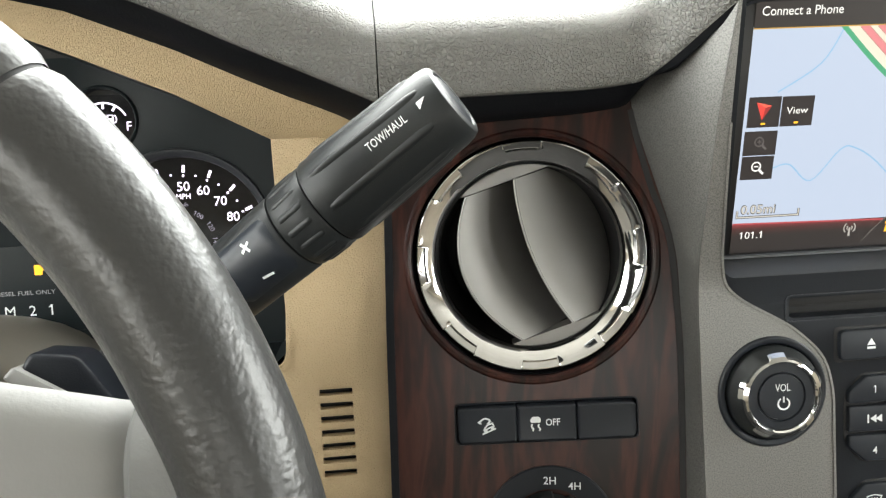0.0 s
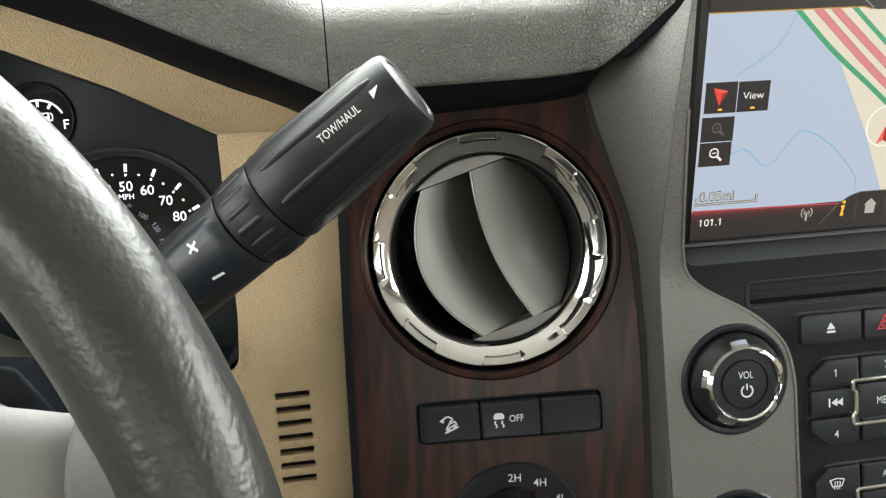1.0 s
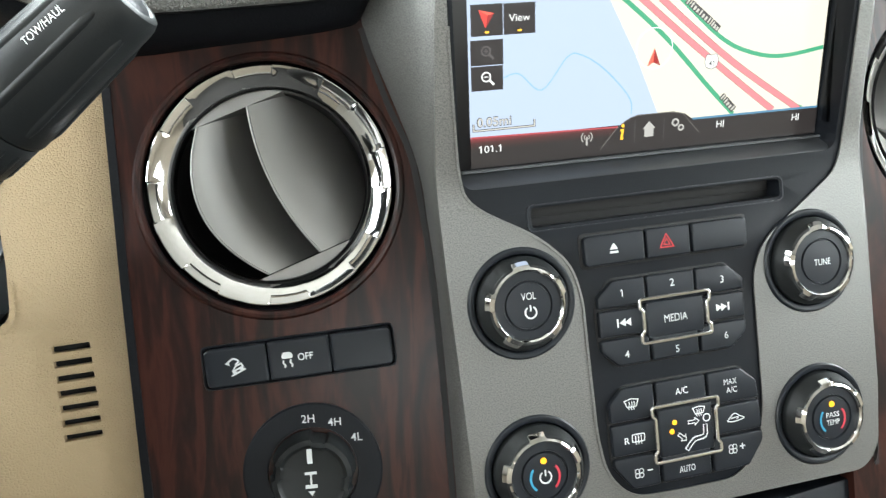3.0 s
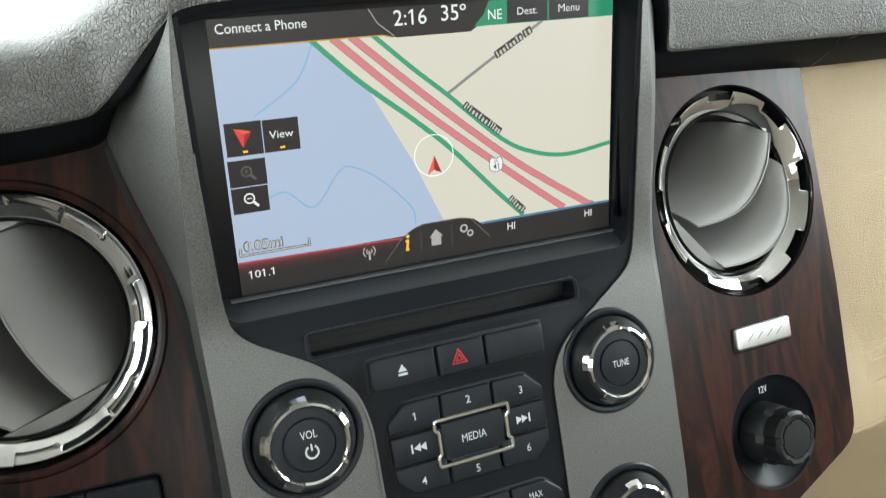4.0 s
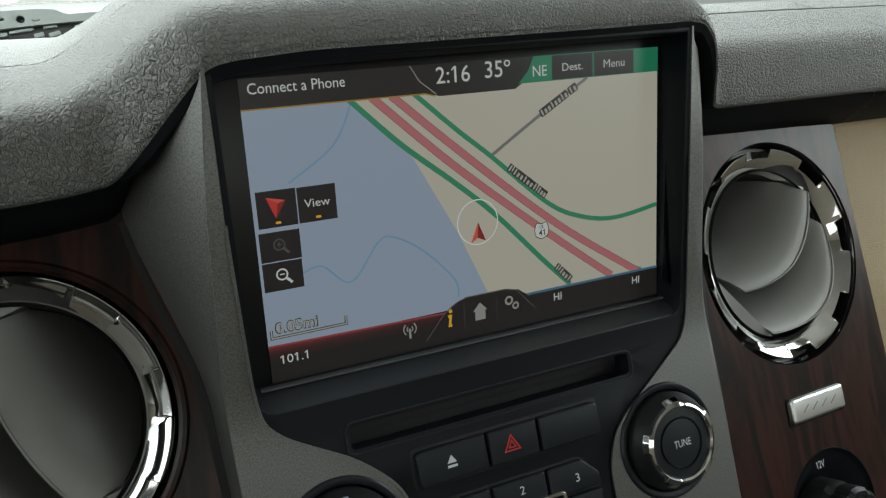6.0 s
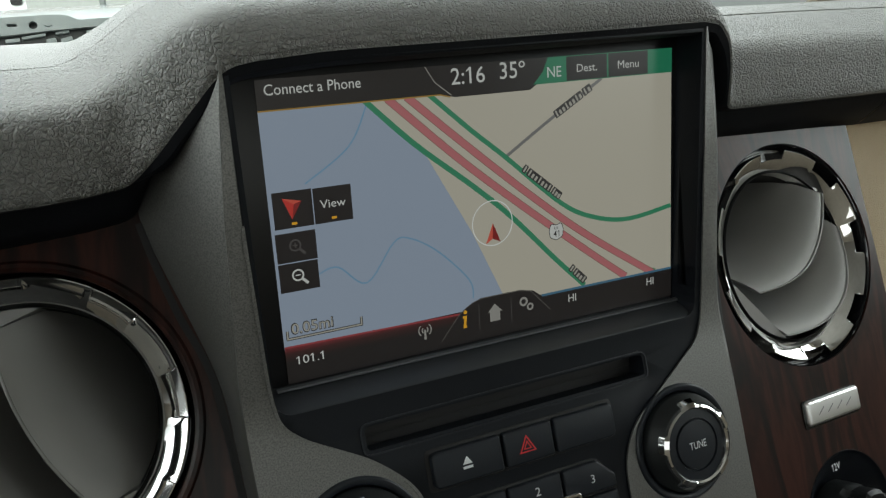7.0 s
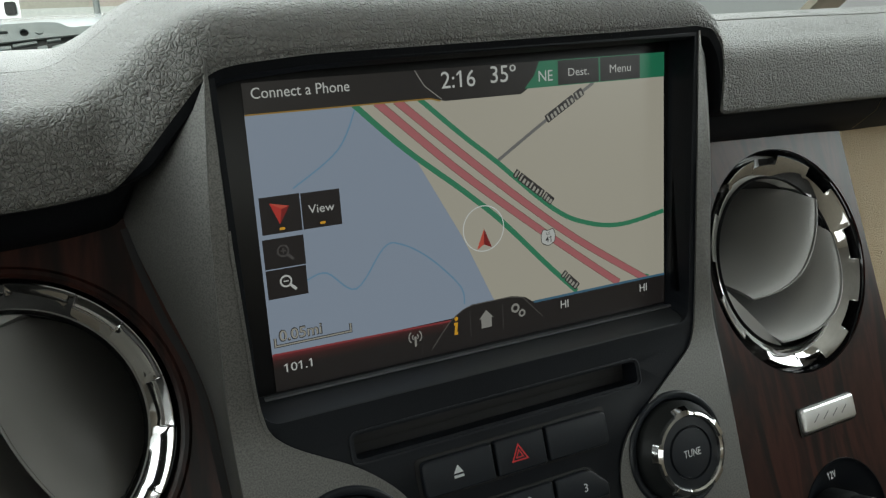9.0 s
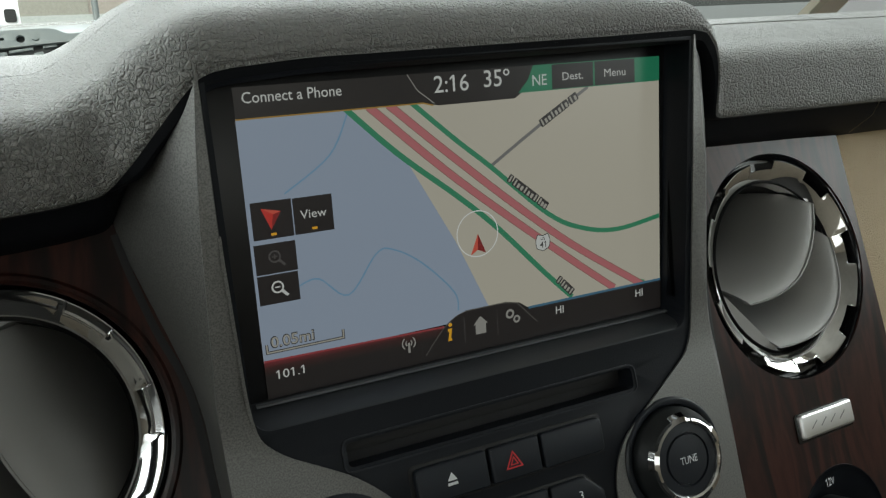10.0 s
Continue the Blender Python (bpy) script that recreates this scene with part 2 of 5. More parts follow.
def part(name, bm, mat, parent, label="", smooth=True, kind=""):
    me = bpy.data.meshes.new(name)
    bmesh.ops.recalc_face_normals(bm, faces=bm.faces)
    level = bm.faces.layers.int.get("level")
    for f in bm.faces:
        f.smooth = smooth and not (level and f[level])
    bm.to_mesh(me)
    bm.free()
    me.materials.append(mat)
    if smooth:
        me.set_sharp_from_angle(angle=radians(34))
    ob = new(name, me)
    ob.parent = parent
    return tagged(ob, label, kind=kind)


def rounded(pts, r, n=4):
    """The polygon pts with its corners rounded; r one radius or one for each corner."""
    out, k = [], len(pts)
    for i, p in enumerate(pts):
        ri = r[i] if isinstance(r, (list, tuple)) else r
        p, a, b = Vector(p), Vector(pts[i - 1]), Vector(pts[(i + 1) % k])
        d1, d2 = (a - p), (b - p)
        c = min(ri, d1.length * 0.48, d2.length * 0.48)
        if c < 0.01:
            out.append(tuple(p))
            continue
        s, e = p + d1.normalized() * c, p + d2.normalized() * c
        for j in range(n + 1):
            t = j / n
            out.append(tuple(s * (1 - t) ** 2 + p * 2 * t * (1 - t) + e * t * t))
    return out


def rect(cu, cv, w, h, r=0.0, turn=0.0, n=4):
    c, s = math.cos(radians(turn)), math.sin(radians(turn))
    pts = [(cu + x * c - y * s, cv + x * s + y * c) for x, y in ((-w / 2, -h / 2), (w / 2, -h / 2), (w / 2, h / 2), (-w / 2, h / 2))]
    return rounded(pts, r, n) if r else pts


def circle(cu, cv, r, n=48):
    return [(cu + r * math.cos(math.tau * i / n), cv + r * math.sin(math.tau * i / n)) for i in range(n)]


def pillow(outer, w0, w1, edge, segments, bm, level):
    """A plate without holes whose upper edge is rolled over by a quarter round."""
    pts = [Vector(p) for p in outer]
    pts = [p for i, p in enumerate(pts) if (p - pts[i - 1]).length > 1e-4]
    k = len(pts)
    turn = 1 if sum(pts[i - 1].x * pts[i].y - pts[i].x * pts[i - 1].y for i in range(k)) > 0 else -1
    inward = []
    for i, p in enumerate(pts):
        d1, d2 = (p - pts[i - 1]).normalized(), (pts[(i + 1) % k] - p).normalized()
        n = (Vector((-d1.y, d1.x)) + Vector((-d2.y, d2.x))).normalized() * turn
        inward.append(n / max(0.6, n.dot(Vector((-d1.y, d1.x)) * turn)))
    rings = [[bm.verts.new((p.x * MM, p.y * MM, w0 * MM)) for p in pts]]
    for j in range(segments + 1):
        a = math.pi / 2 * j / segments
        inset, w = edge * (1 - math.cos(a)), w1 - edge * (1 - math.sin(a))
        rings.append([bm.verts.new(((p.x + n.x * inset) * MM, (p.y + n.y * inset) * MM, w * MM)) for p, n in zip(pts, inward)])
    for a, b in zip(rings, rings[1:]):
        for i in range(k):
            bm.faces.new((a[i - 1], a[i], b[i], b[i - 1]))
    top = rings[-1]
    edges = [bm.edges.get((top[i - 1], top[i])) for i in range(k)]
    for g in bmesh.ops.triangle_fill(bm, use_beauty=True, use_dissolve=False, edges=edges)["geom"]:
        if isinstance(g, bmesh.types.BMFace):
            g[level] = 1
    return bm


def plate(outer, holes=(), w0=0.0, w1=1.0, bevel=0.0, segments=2, bm=None):
    """A plate between the heights w0 and w1, with holes through it and bevelled upper edges."""
    bm = bm or bmesh.new()
    level = bm.faces.layers.int.get("level") or bm.faces.layers.int.new("level")
    edges = []
    if bevel and not holes:
        return pillow(outer, w0, w1, bevel, segments, bm, level)
    for loop in (outer, *holes):
        vs = [bm.verts.new((x * MM, y * MM, w1 * MM)) for x, y in loop]
        edges += [bm.edges.new((vs[i - 1], vs[i])) for i in range(len(vs))]
    filled = bmesh.ops.triangle_fill(bm, use_beauty=True, use_dissolve=False, edges=edges)
    faces = [g for g in filled["geom"] if isinstance(g, bmesh.types.BMFace)]
    for f in faces:
        f[level] = 1
        f.normal_update()
        if f.normal.z < 0:
            f.normal_flip()
    if w0 == w1:
        return bm
    rim = [e for e in edges if e.is_valid]
    ext = bmesh.ops.extrude_edge_only(bm, edges=rim)
    low = [g for g in ext["geom"] if isinstance(g, bmesh.types.BMVert)]
    for v in low:
        v.co.z = w0 * MM
    if bevel:
        bmesh.ops.bevel(bm, geom=[e for e in rim if e.is_valid], offset=bevel * MM, segments=segments, profile=0.5, affect="EDGES", clamp_overlap=True)
    for f in bm.faces:
        f[level] = int(all(abs(v.co.z - w1 * MM) < 2e-6 for v in f.verts))
    return bm


def lathe(profile, cu=0.0, cv=0.0, n=64, bm=None):
    """The profile, rows of (radius, height), turned about the out axis."""
    bm = bm or bmesh.new()
    rings = []
    for r, w in profile:
        if r < 1e-6:
            rings.append([bm.verts.new((cu * MM, cv * MM, w * MM))])
        else:
            rings.append([bm.verts.new(((cu + r * math.cos(math.tau * i / n)) * MM, (cv + r * math.sin(math.tau * i / n)) * MM, w * MM)) for i in range(n)])
    for a, b in zip(rings, rings[1:]):
        for i in range(n):
            q = [a[i % len(a)], a[(i + 1) % n % len(a)], b[(i + 1) % n % len(b)], b[i % len(b)]]
            q = list(dict.fromkeys(q))
            if len(q) > 2:
                bm.faces.new(q)
    return bm


def ribbon(pts, width, w=0.0, high=0.0, closed=False, bm=None):
    """A line of the given width along pts, lying at w, or a bar of some height."""
    bm = bm or bmesh.new()
    pts = [Vector(p) for p in pts]
    k, sides = len(pts), []
    for i, p in enumerate(pts):
        a = pts[i - 1] if i or closed else p
        b = pts[(i + 1) % k] if i < k - 1 or closed else p
        d1 = (p - a).normalized() if (p - a).length > 1e-9 else (b - p).normalized()
        d2 = (b - p).normalized() if (b - p).length > 1e-9 else d1
        d = (d1 + d2).normalized() if (d1 + d2).length > 1e-6 else d1
        half = width / 2 / max(0.4, d.dot(d1))
        nrm = Vector((-d.y, d.x)) * half
        row = [p + nrm, p - nrm]
        vs = [bm.verts.new((q.x * MM, q.y * MM, (w + high) * MM)) for q in row]
        if high:
            vs += [bm.verts.new((q.x * MM, q.y * MM, w * MM)) for q in row]
        sides.append(vs)
    pairs = list(zip(sides, sides[1:])) + ([(sides[-1], sides[0])] if closed else [])
    for a, b in pairs:
        bm.faces.new((a[1], b[1], b[0], a[0]))
        if high:
            bm.faces.new((a[0], b[0], b[2], a[2]))
            bm.faces.new((a[3], b[3], b[1], a[1]))
    if high and not closed:
        for e in (sides[0], sides[-1]):
            bm.faces.new((e[0], e[1], e[3], e[2]))
    return bm


def curve(pts, n=8):
    """A smooth line through pts."""
    out = []
    for i in range(len(pts) - 1):
        p0, p1, p2, p3 = pts[max(i - 1, 0)], pts[i], pts[i + 1], pts[min(i + 2, len(pts) - 1)]
        for j in range(n):
            t = j / n
            out.append(tuple(0.5 * (2 * b + (c - a) * t + (2 * a - 5 * b + 4 * c - d) * t * t + (3 * b - a - 3 * c + d) * t ** 3) for a, b, c, d in zip(p0, p1, p2, p3)))
    return out + [tuple(pts[-1])]


def arc(cu, cv, r, a0, a1, n=16):
    return [(cu + r * math.cos(radians(a0 + (a1 - a0) * i / n)), cv + r * math.sin(radians(a0 + (a1 - a0) * i / n))) for i in range(n + 1)]


def flagged_ones(me, name):
    """Gives each plain upright stroke of the figure 1 its slanting flag."""
    verts = [tuple(v.co) for v in me.vertices]
    faces = [tuple(p.vertices) for p in me.polygons]
    root = list(range(len(verts)))

    def find(i):
        while root[i] != i:
            root[i] = root[root[i]]
            i = root[i]
        return i

    for f in faces:
        for i in f[1:]:
            root[find(i)] = find(f[0])
    tall = max(v[1] for v in verts) - min(v[1] for v in verts)
    strokes = {}
    for i, v in enumerate(verts):
        strokes.setdefault(find(i), []).append(v)
    for vs in strokes.values():
        x0, x1 = min(v[0] for v in vs), max(v[0] for v in vs)
        y0, y1 = min(v[1] for v in vs), max(v[1] for v in vs)
        h = y1 - y0
        if h > 0.7 * tall and x1 - x0 < 0.3 * h:
            k = len(verts)
            verts += [(x0 + 0.01, y1, 0), (x0 - 0.2 * h, y1 - 0.18 * h, 0), (x0 - 0.2 * h, y1 - 0.3 * h, 0), (x0 + 0.01, y1 - 0.16 * h, 0)]
            faces.append((k, k + 1, k + 2, k + 3))
    out = bpy.data.meshes.new(name)
    out.from_pydata(verts, [], faces)
    return out


def text(words, cu, cv, w, mat, parent, width=None, height=None, turn=0.0, name="lettering", fat=None):
    """Flat lettering centred at (cu, cv), fitted to a width or to a cap height, as a mesh."""
    data = bpy.data.curves.new(name, "FONT")
    data.body, data.align_x, data.align_y = words, "CENTER", "CENTER"
    data.resolution_u = 3
    data.offset = 0.0 if "M" in words else fat if fat is not None else 0.003
    tmp = bpy.data.objects.new(name, data)
    scene.collection.objects.link(tmp)
    me = bpy.data.meshes.new_from_object(tmp.evaluated_get(bpy.context.evaluated_depsgraph_get()))
    bpy.data.objects.remove(tmp)
    bpy.data.curves.remove(data)
    if "1" in words and not set(words) & set("IlMTLU/"):
        me = flagged_ones(me, name)
    co = np.array([v.co for v in me.vertices])
    lo, hi = co.min(0), co.max(0)
    size = hi - lo
    sx = width / size[0] if width else height / size[1]
    sy = height / size[1] if height else sx
    if mat is S_WHITE:
        sy *= 0.91
    mid = (lo + hi) / 2
    c, s = math.cos(radians(turn)), math.sin(radians(turn))
    for v in me.vertices:
        x, y = (v.co.x - mid[0]) * sx, (v.co.y - mid[1]) * sy
        v.co = ((cu + x * c - y * s) * MM, (cv + x * s + y * c) * MM, w * MM)
    me.name = name
    me.materials.append(mat)
    ob = new(name, me)
    ob.parent = parent
    return ob


def flat(name, pts, w, mat, parent, label=""):
    return part(name, plate(pts, w0=w, w1=w), mat, parent, label, smooth=False)


def line(name, pts, width, w, mat, parent, closed=False, label=""):
    return part(name, ribbon(pts, width, w, closed=closed), mat, parent, label, smooth=False)


def loft(rows, bm=None, closed=False):
    """A skin over rows of points, all of one length."""
    bm = bm or bmesh.new()
    grid = [[bm.verts.new(p) for p in row] for row in rows]
    for a, b in zip(grid, grid[1:]):
        for i in range(len(a) - (0 if closed else 1)):
            j = (i + 1) % len(a)
            bm.faces.new((a[i], a[j], b[j], b[i]))
    return bm


# ---- the cab that closes the place ----
def box(x0, x1, y0, y1, z0, z1, bm=None):
    bm = bm or bmesh.new()
    vs = [bm.verts.new((x, y, z)) for x in (x0, x1) for y in (y0, y1) for z in (z0, z1)]
    for f in ((0, 1, 3, 2), (4, 6, 7, 5), (0, 4, 5, 1), (2, 3, 7, 6), (0, 2, 6, 4), (1, 5, 7, 3)):
        bm.faces.new([vs[i] for i in f])
    return bm


def setting(name, bm, mat, label, category):
    ob = part(name, bm, mat, None)
    return tagged(ob, label, category, kind="structure")


def side_wall(x0, x1):
    bm = box(x0, x1, -1.7, 0.75, 0.85, 1.56)
    box(x0, x1, -1.7, -1.2, 1.56, 2.0, bm)
    box(x0, x1, -0.78, -0.5, 1.56, 2.0, bm)
    vs = [bm.verts.new((x, y + w, z)) for x in (x0, x1) for w in (0.0, 0.018) for y, z in ((0.66, 1.55), (0.1, 2.03))]
    for f in ((0, 1, 3, 2), (4, 6, 7, 5), (0, 4, 5, 1), (2, 3, 7, 6)):
        bm.faces.new([vs[i] for i in f])
    box(x0, x1, -1.2, 0.32, 1.95, 2.05, bm)
    return bm


setting("wall_left", side_wall(-0.94, -0.88), DOOR, "beige cab side with window openings and a pillar", "wall")
setting("wall_right", side_wall(0.88, 0.94), DOOR, "beige cab side with window openings and a pillar", "wall")
rear = box(-0.88, 0.88, -1.7, -1.64, 0.85, 1.64)
box(-0.88, -0.5, -1.7, -1.64, 1.64, 2.05, rear)
box(0.5, 0.88, -1.7, -1.64, 1.64, 2.05, rear)
box(-0.5, 0.5, -1.7, -1.64, 1.9, 2.05, rear)
setting("wall_rear", rear, DOOR, "beige rear cab wall with a window opening", "wall")
setting("ceiling", box(-0.94, 0.94, -1.7, 0.12, 2.05, 2.09), HEADLINER, "grey-beige cloth headliner", "ceiling")
setting("floor", box(-0.94, 0.94, -1.7, 0.75, 0.81, 0.85), CARPET, "dark grey carpeted cab floor", "floor")
setting("wall_front", box(-0.88, 0.88, 0.62, 0.68, 0.85, 1.56), BLACK, "black firewall behind the dashboard", "wall")

GLASS = bpy.data.materials.new("windshield_glass")
GLASS.use_nodes = True
gt = GLASS.node_tree
gt.nodes.remove(gt.nodes["Principled BSDF"])
clear, gloss, blend = (gt.nodes.new("ShaderNode" + k) for k in ("BsdfTransparent", "BsdfGlossy", "MixShader"))
blend.inputs[0].default_value = 0.05
clear.inputs[0].default_value = (0.9, 0.95, 0.93, 1)
gloss.inputs["Roughness"].default_value = 0.02
gt.links.new(clear.outputs[0], blend.inputs[1])
gt.links.new(gloss.outputs[0], blend.inputs[2])
gt.links.new(blend.outputs[0], gt.nodes["Material Output"].inputs[0])
ws = loft([[(x, 0.62 + 0.05 * (1 - (x / 0.88) ** 2), 1.57), (x, 0.09 + 0.05 * (1 - (x / 0.88) ** 2), 2.06)] for x in np.linspace(-0.88, 0.88, 13)])
windshield = setting("window_1", ws, GLASS, "sloping clear windshield above the dashboard", "windshield")
windshield.visible_shadow = False

# ---- outside ----
ASPHALT = speckle(material("wet_asphalt", (0.06,) * 3, 0.7), 40.0, 0.4, 0.01, (0.1, 0.1, 0.1), (0.16, 0.16, 0.155))
BRICK_WALL = speckle(material("brown_cladding", (0.3, 0.26, 0.23), 0.8), 3.0, 0.2, 0.01, (0.28, 0.24, 0.215), (0.34, 0.3, 0.27))
COWL = speckle(material("cowl_plastic", (0.12,) * 3, 0.5), 300.0, 0.2, 0.0004, (0.15, 0.165, 0.165), (0.19, 0.205, 0.205))
WHITE_PAINT = material("white_car_paint", (0.78, 0.79, 0.8), 0.25, 0.0, 0.6)
KERB = speckle(material("grey_concrete", (0.4,) * 3, 0.85), 6.0, 0.2, 0.01, (0.36, 0.37, 0.36), (0.42, 0.43, 0.42))
TYRE = material("tyre_rubber", (0.02,) * 3, 0.8)
ground = bmesh.new()
bmesh.ops.create_grid(ground, x_segments=24, y_segments=24, size=400)
setting("ground", ground, ASPHALT, "pale wet asphalt parking ground", "ground")

building = thing("warehouse", pose(-4, 30, 0), "long low brown warehouse across the parking ground", "building")
part("wall", box(-22, 16, 0, 10, 0, 4.2), BRICK_WALL, building)
part("roof", box(-22.3, 16.3, -0.3, 10.3, 4.2, 4.5), BEIGE_GREY, building, "pale flat roof edge")
for k in range(9):
    part("window", box(-20 + 4 * k, -17.8 + 4 * k, -0.05, 0.1, 2.0, 3.0), BEIGE_GREY, building, "pale shuttered window")

part("kerb_wall", box(-24, 20, -2.4, -2.1, 0, 2.04), KERB, building, "low grey concrete wall in front")

van = thing("parked_van", pose(-2.2, 19, 0), "white van parked across the lot", "van")
body = loft([[(x, y, z) for y, z in ((0.1, 0.4), (0, 1.1), (0.05, 1.8), (0.3, 2.45), (1.6, 2.45), (1.85, 1.8), (1.85, 0.4))] for x in (-2.6, -2.5, 2.16, 2.26)])
part("body", body, WHITE_PAINT, van)
part("window", plate(rect(2090, 1930, 220, 260, 60), w0=0, w1=12), TYRE, van, "dark rear quarter window").matrix_local = Matrix.Translation((0, 0.03, 0)) @ Matrix.Rotation(radians(90), 4, "X")
for x in (-1.7, 1.5):
    tyre = bmesh.new()
    bmesh.ops.create_cone(tyre, cap_ends=True, segments=28, radius1=0.34, radius2=0.34, depth=0.22, matrix=Matrix.Translation((x, 0.05, 0.34)) @ Matrix.Rotation(radians(90), 4, "X"))
    part("wheel", tyre, TYRE, van)
post = thing("sign_post", pose(0.51, 7.5, 0), "thin grey steel post at the lot's edge", "post")
part("pole", lathe([(26, 0), (26, 2600), (0, 2610)], n=16), COWL, post)
hood = thing("truck_hood", pose(0, 0.7, 1.6), "white painted truck hood beyond the windshield", "hood")
part("panel", loft([[(x, y, z - 0.05 * (x / 0.8) ** 2) for y, z in ((0.0, -0.03), (0.06, -0.012), (0.25, 0.012), (0.55, 0.0255), (0.9, 0.012), (1.25, -0.04), (1.4, -0.16), (1.42, -0.5))] for x in np.linspace(-0.8, 0.8, 15)]), WHITE_PAINT, hood)

# cowl below the windshield
cowl = thing("cowl_panel", pose(0, 0.655, 1.599), "dark grey cowl panel with holes below the windshield", "cowl")
LEAN = Matrix.Rotation(radians(62), 3, "X")


def cowl_part(name, bm, mat, label=""):
    bmesh.ops.rotate(bm, verts=bm.verts, cent=(0, 0, 0), matrix=LEAN)
    return part(name, bm, mat, cowl, label)


edge = curve([(-700, 8), (-420, 10), (-250, 13), (-150, 17), (-112, 17), (-96, 11), (-60, 12), (200, 14), (700, 8)], 6)
low_edge = [(700, -2), (-60, 4), (-95, 2.5), (-128, 0.5), (-165, -2.5), (-400, -6), (-700, -8)]
crescent = arc(-126.5, 8.4, 4.0, 200, 340, 10) + arc(-126.5, 9.6, 4.2, 325, 215, 10)
cowl_part("panel", plate(edge + low_edge, [circle(-140, 7.3, 4.0, 20), crescent, rect(-158.5, 8, 9, 3, 1.4), rect(-205, 5, 26, 4, 1.8), rect(-60, 7, 20, 3, 1.4)], -3, 0, 0.5), COWL)
cowl_part("backing", plate([(-700, -60), (700, -60), (700, 4), (-60, 10), (-96, 9.5), (-112, 14), (-150, 14.5), (-250, 10.5), (-700, 5)], w0=-8, w1=-5), TYRE, "black backing below the panel")
for u, v, w, h, turn in ((-141, -3.2, 22, 3.0, 7), (-115, -0.2, 13, 2.8, 7), (-126, -8.6, 9, 5, 10), (-112, -8.0, 11, 4.5, 14), (-160, -6.6, 13, 4, 5), (-185, -5.0, 20, 3, 5), (-210, -9, 14, 4, 3), (-85, -1, 16, 3, 0), (-60, -3, 16, 3, 0)):
    cowl_part("grille_bar", plate(rect(u, v, w, h, 1.2, turn), w0=-5, w1=-2.5, bevel=0.5), COWL)

# ---- dashboard pad ----
PAD = [  # x; lower edge, crest, in mm above 1.5 m; front edge
    (-0.88, 128, 168, 0.0), (-0.6, 132, 172, 0.0), (-0.42, 128, 168, 0.0), (-0.36, 113, 154, 0.004), (-0.3205, 95.5, 137, 0.008),
    (-0.2935, 82, 123.5, 0.009), (-0.265, 68.5, 110, 0.010), (-0.2378, 55.6, 97, 0.010), (-0.2362, 56.6, 97.6, 0.010), (-0.2, 56.8, 97.8, 0.010), (-0.155, 58, 97.8, 0.008), (-0.143, 59, 98.2, 0.007), (-0.138, 59.8, 100, 0.0065), (-0.130, 61, 104.5, 0.006),
    (-0.1265, 63.5, 107, 0.0053), (-0.120, 71, 112, 0.001), (-0.114, 79, 116.5, -0.0035), (-0.104, 91.8, 121.8, -0.0105), (-0.100, 95.8, 122.8, -0.0118), (-0.096, 97.6, 123.4, -0.012), (-0.09, 98.6, 124, -0.012), (-0.066, 100.3, 125, -0.012), (0.05, 101.3, 123, -0.012),
    (0.09, 102, 120, -0.012), (0.0985, 100.5, 117, -0.012), (0.1055, 93, 111, -0.0105), (0.109, 80, 107, -0.009), (0.112, 66, 103, -0.005),
    (0.118, 64, 102, -0.002), (0.2, 63, 102, 0.0), (0.3, 62, 101, 0.0), (0.88, 58, 98, 0.0)]


def pad_at(x):
    """The pad's lower edge, crest and front edge at x, slightly softened."""
    xs = [r[0] for r in PAD]
    return [float(np.mean([np.interp(x + d, xs, [r[k] for r in PAD]) for d in (-0.0015, -0.0008, 0, 0.0008, 0.0015)])) for k in (1, 2, 3)]


def pad_stations(x0, x1):
    xs, x = [x0], x0
    while x < x1 - 1e-9:
        near = -0.34 < x < -0.07 or 0.08 < x < 0.13
        x = min(x1, x + (0.0015 if near else 0.008))
        xs.append(x)
    return xs


def front_profile(x):
    zl, zc, y = pad_at(x)
    h = zc - zl
    roll = float(np.interp(x, [-0.128, -0.118, 0.107, 0.113], [0, 1, 1, 0]))
    steep = abs(pad_at(x + 0.001)[0] - pad_at(x - 0.001)[0]) / 2
    drop = 4.0 * roll * min(2.0, math.sqrt(1 + steep * steep))
    lip = [(y + 0.013, zl - 1.2 - drop), (y + 0.0075 - 0.002 * roll, zl - 0.9 - 0.96 * drop), (y + 0.0045 - 0.0018 * roll, zl - 0.4 - 0.62 * drop), (y + 0.0026 - 0.001 * roll, zl + 0.4)]
    face = [(1.1, 1.8), (0.8, 0.12 * h), (1.7, 0.3 * h), (3.0, 0.47 * h), (4.8, 0.61 * h), (7.6, 0.70 * h), (12.5, 0.765 * h), (21, 0.82 * h), (34, 0.9 * h), (52, 0.985 * h)]
    lean = float(np.interp(x, [-0.115, -0.1, 0.1, 0.108], [1.0, 1.7, 1.7, 1.0]))
    face = [(y * 1000 + p * float(np.interp(p, [0, 6, 52], [lean, lean, 1.0])), zl + q) for p, q in face]
    back = [(y + 0.0545, zl + 0.97 * h), (y + 0.055, zl + 0.9 * h)]
    return [(x, a, 1.5 + b * MM) for a, b in lip + [(p * 0.001, q) for p, q in curve(face, 3)] + back]


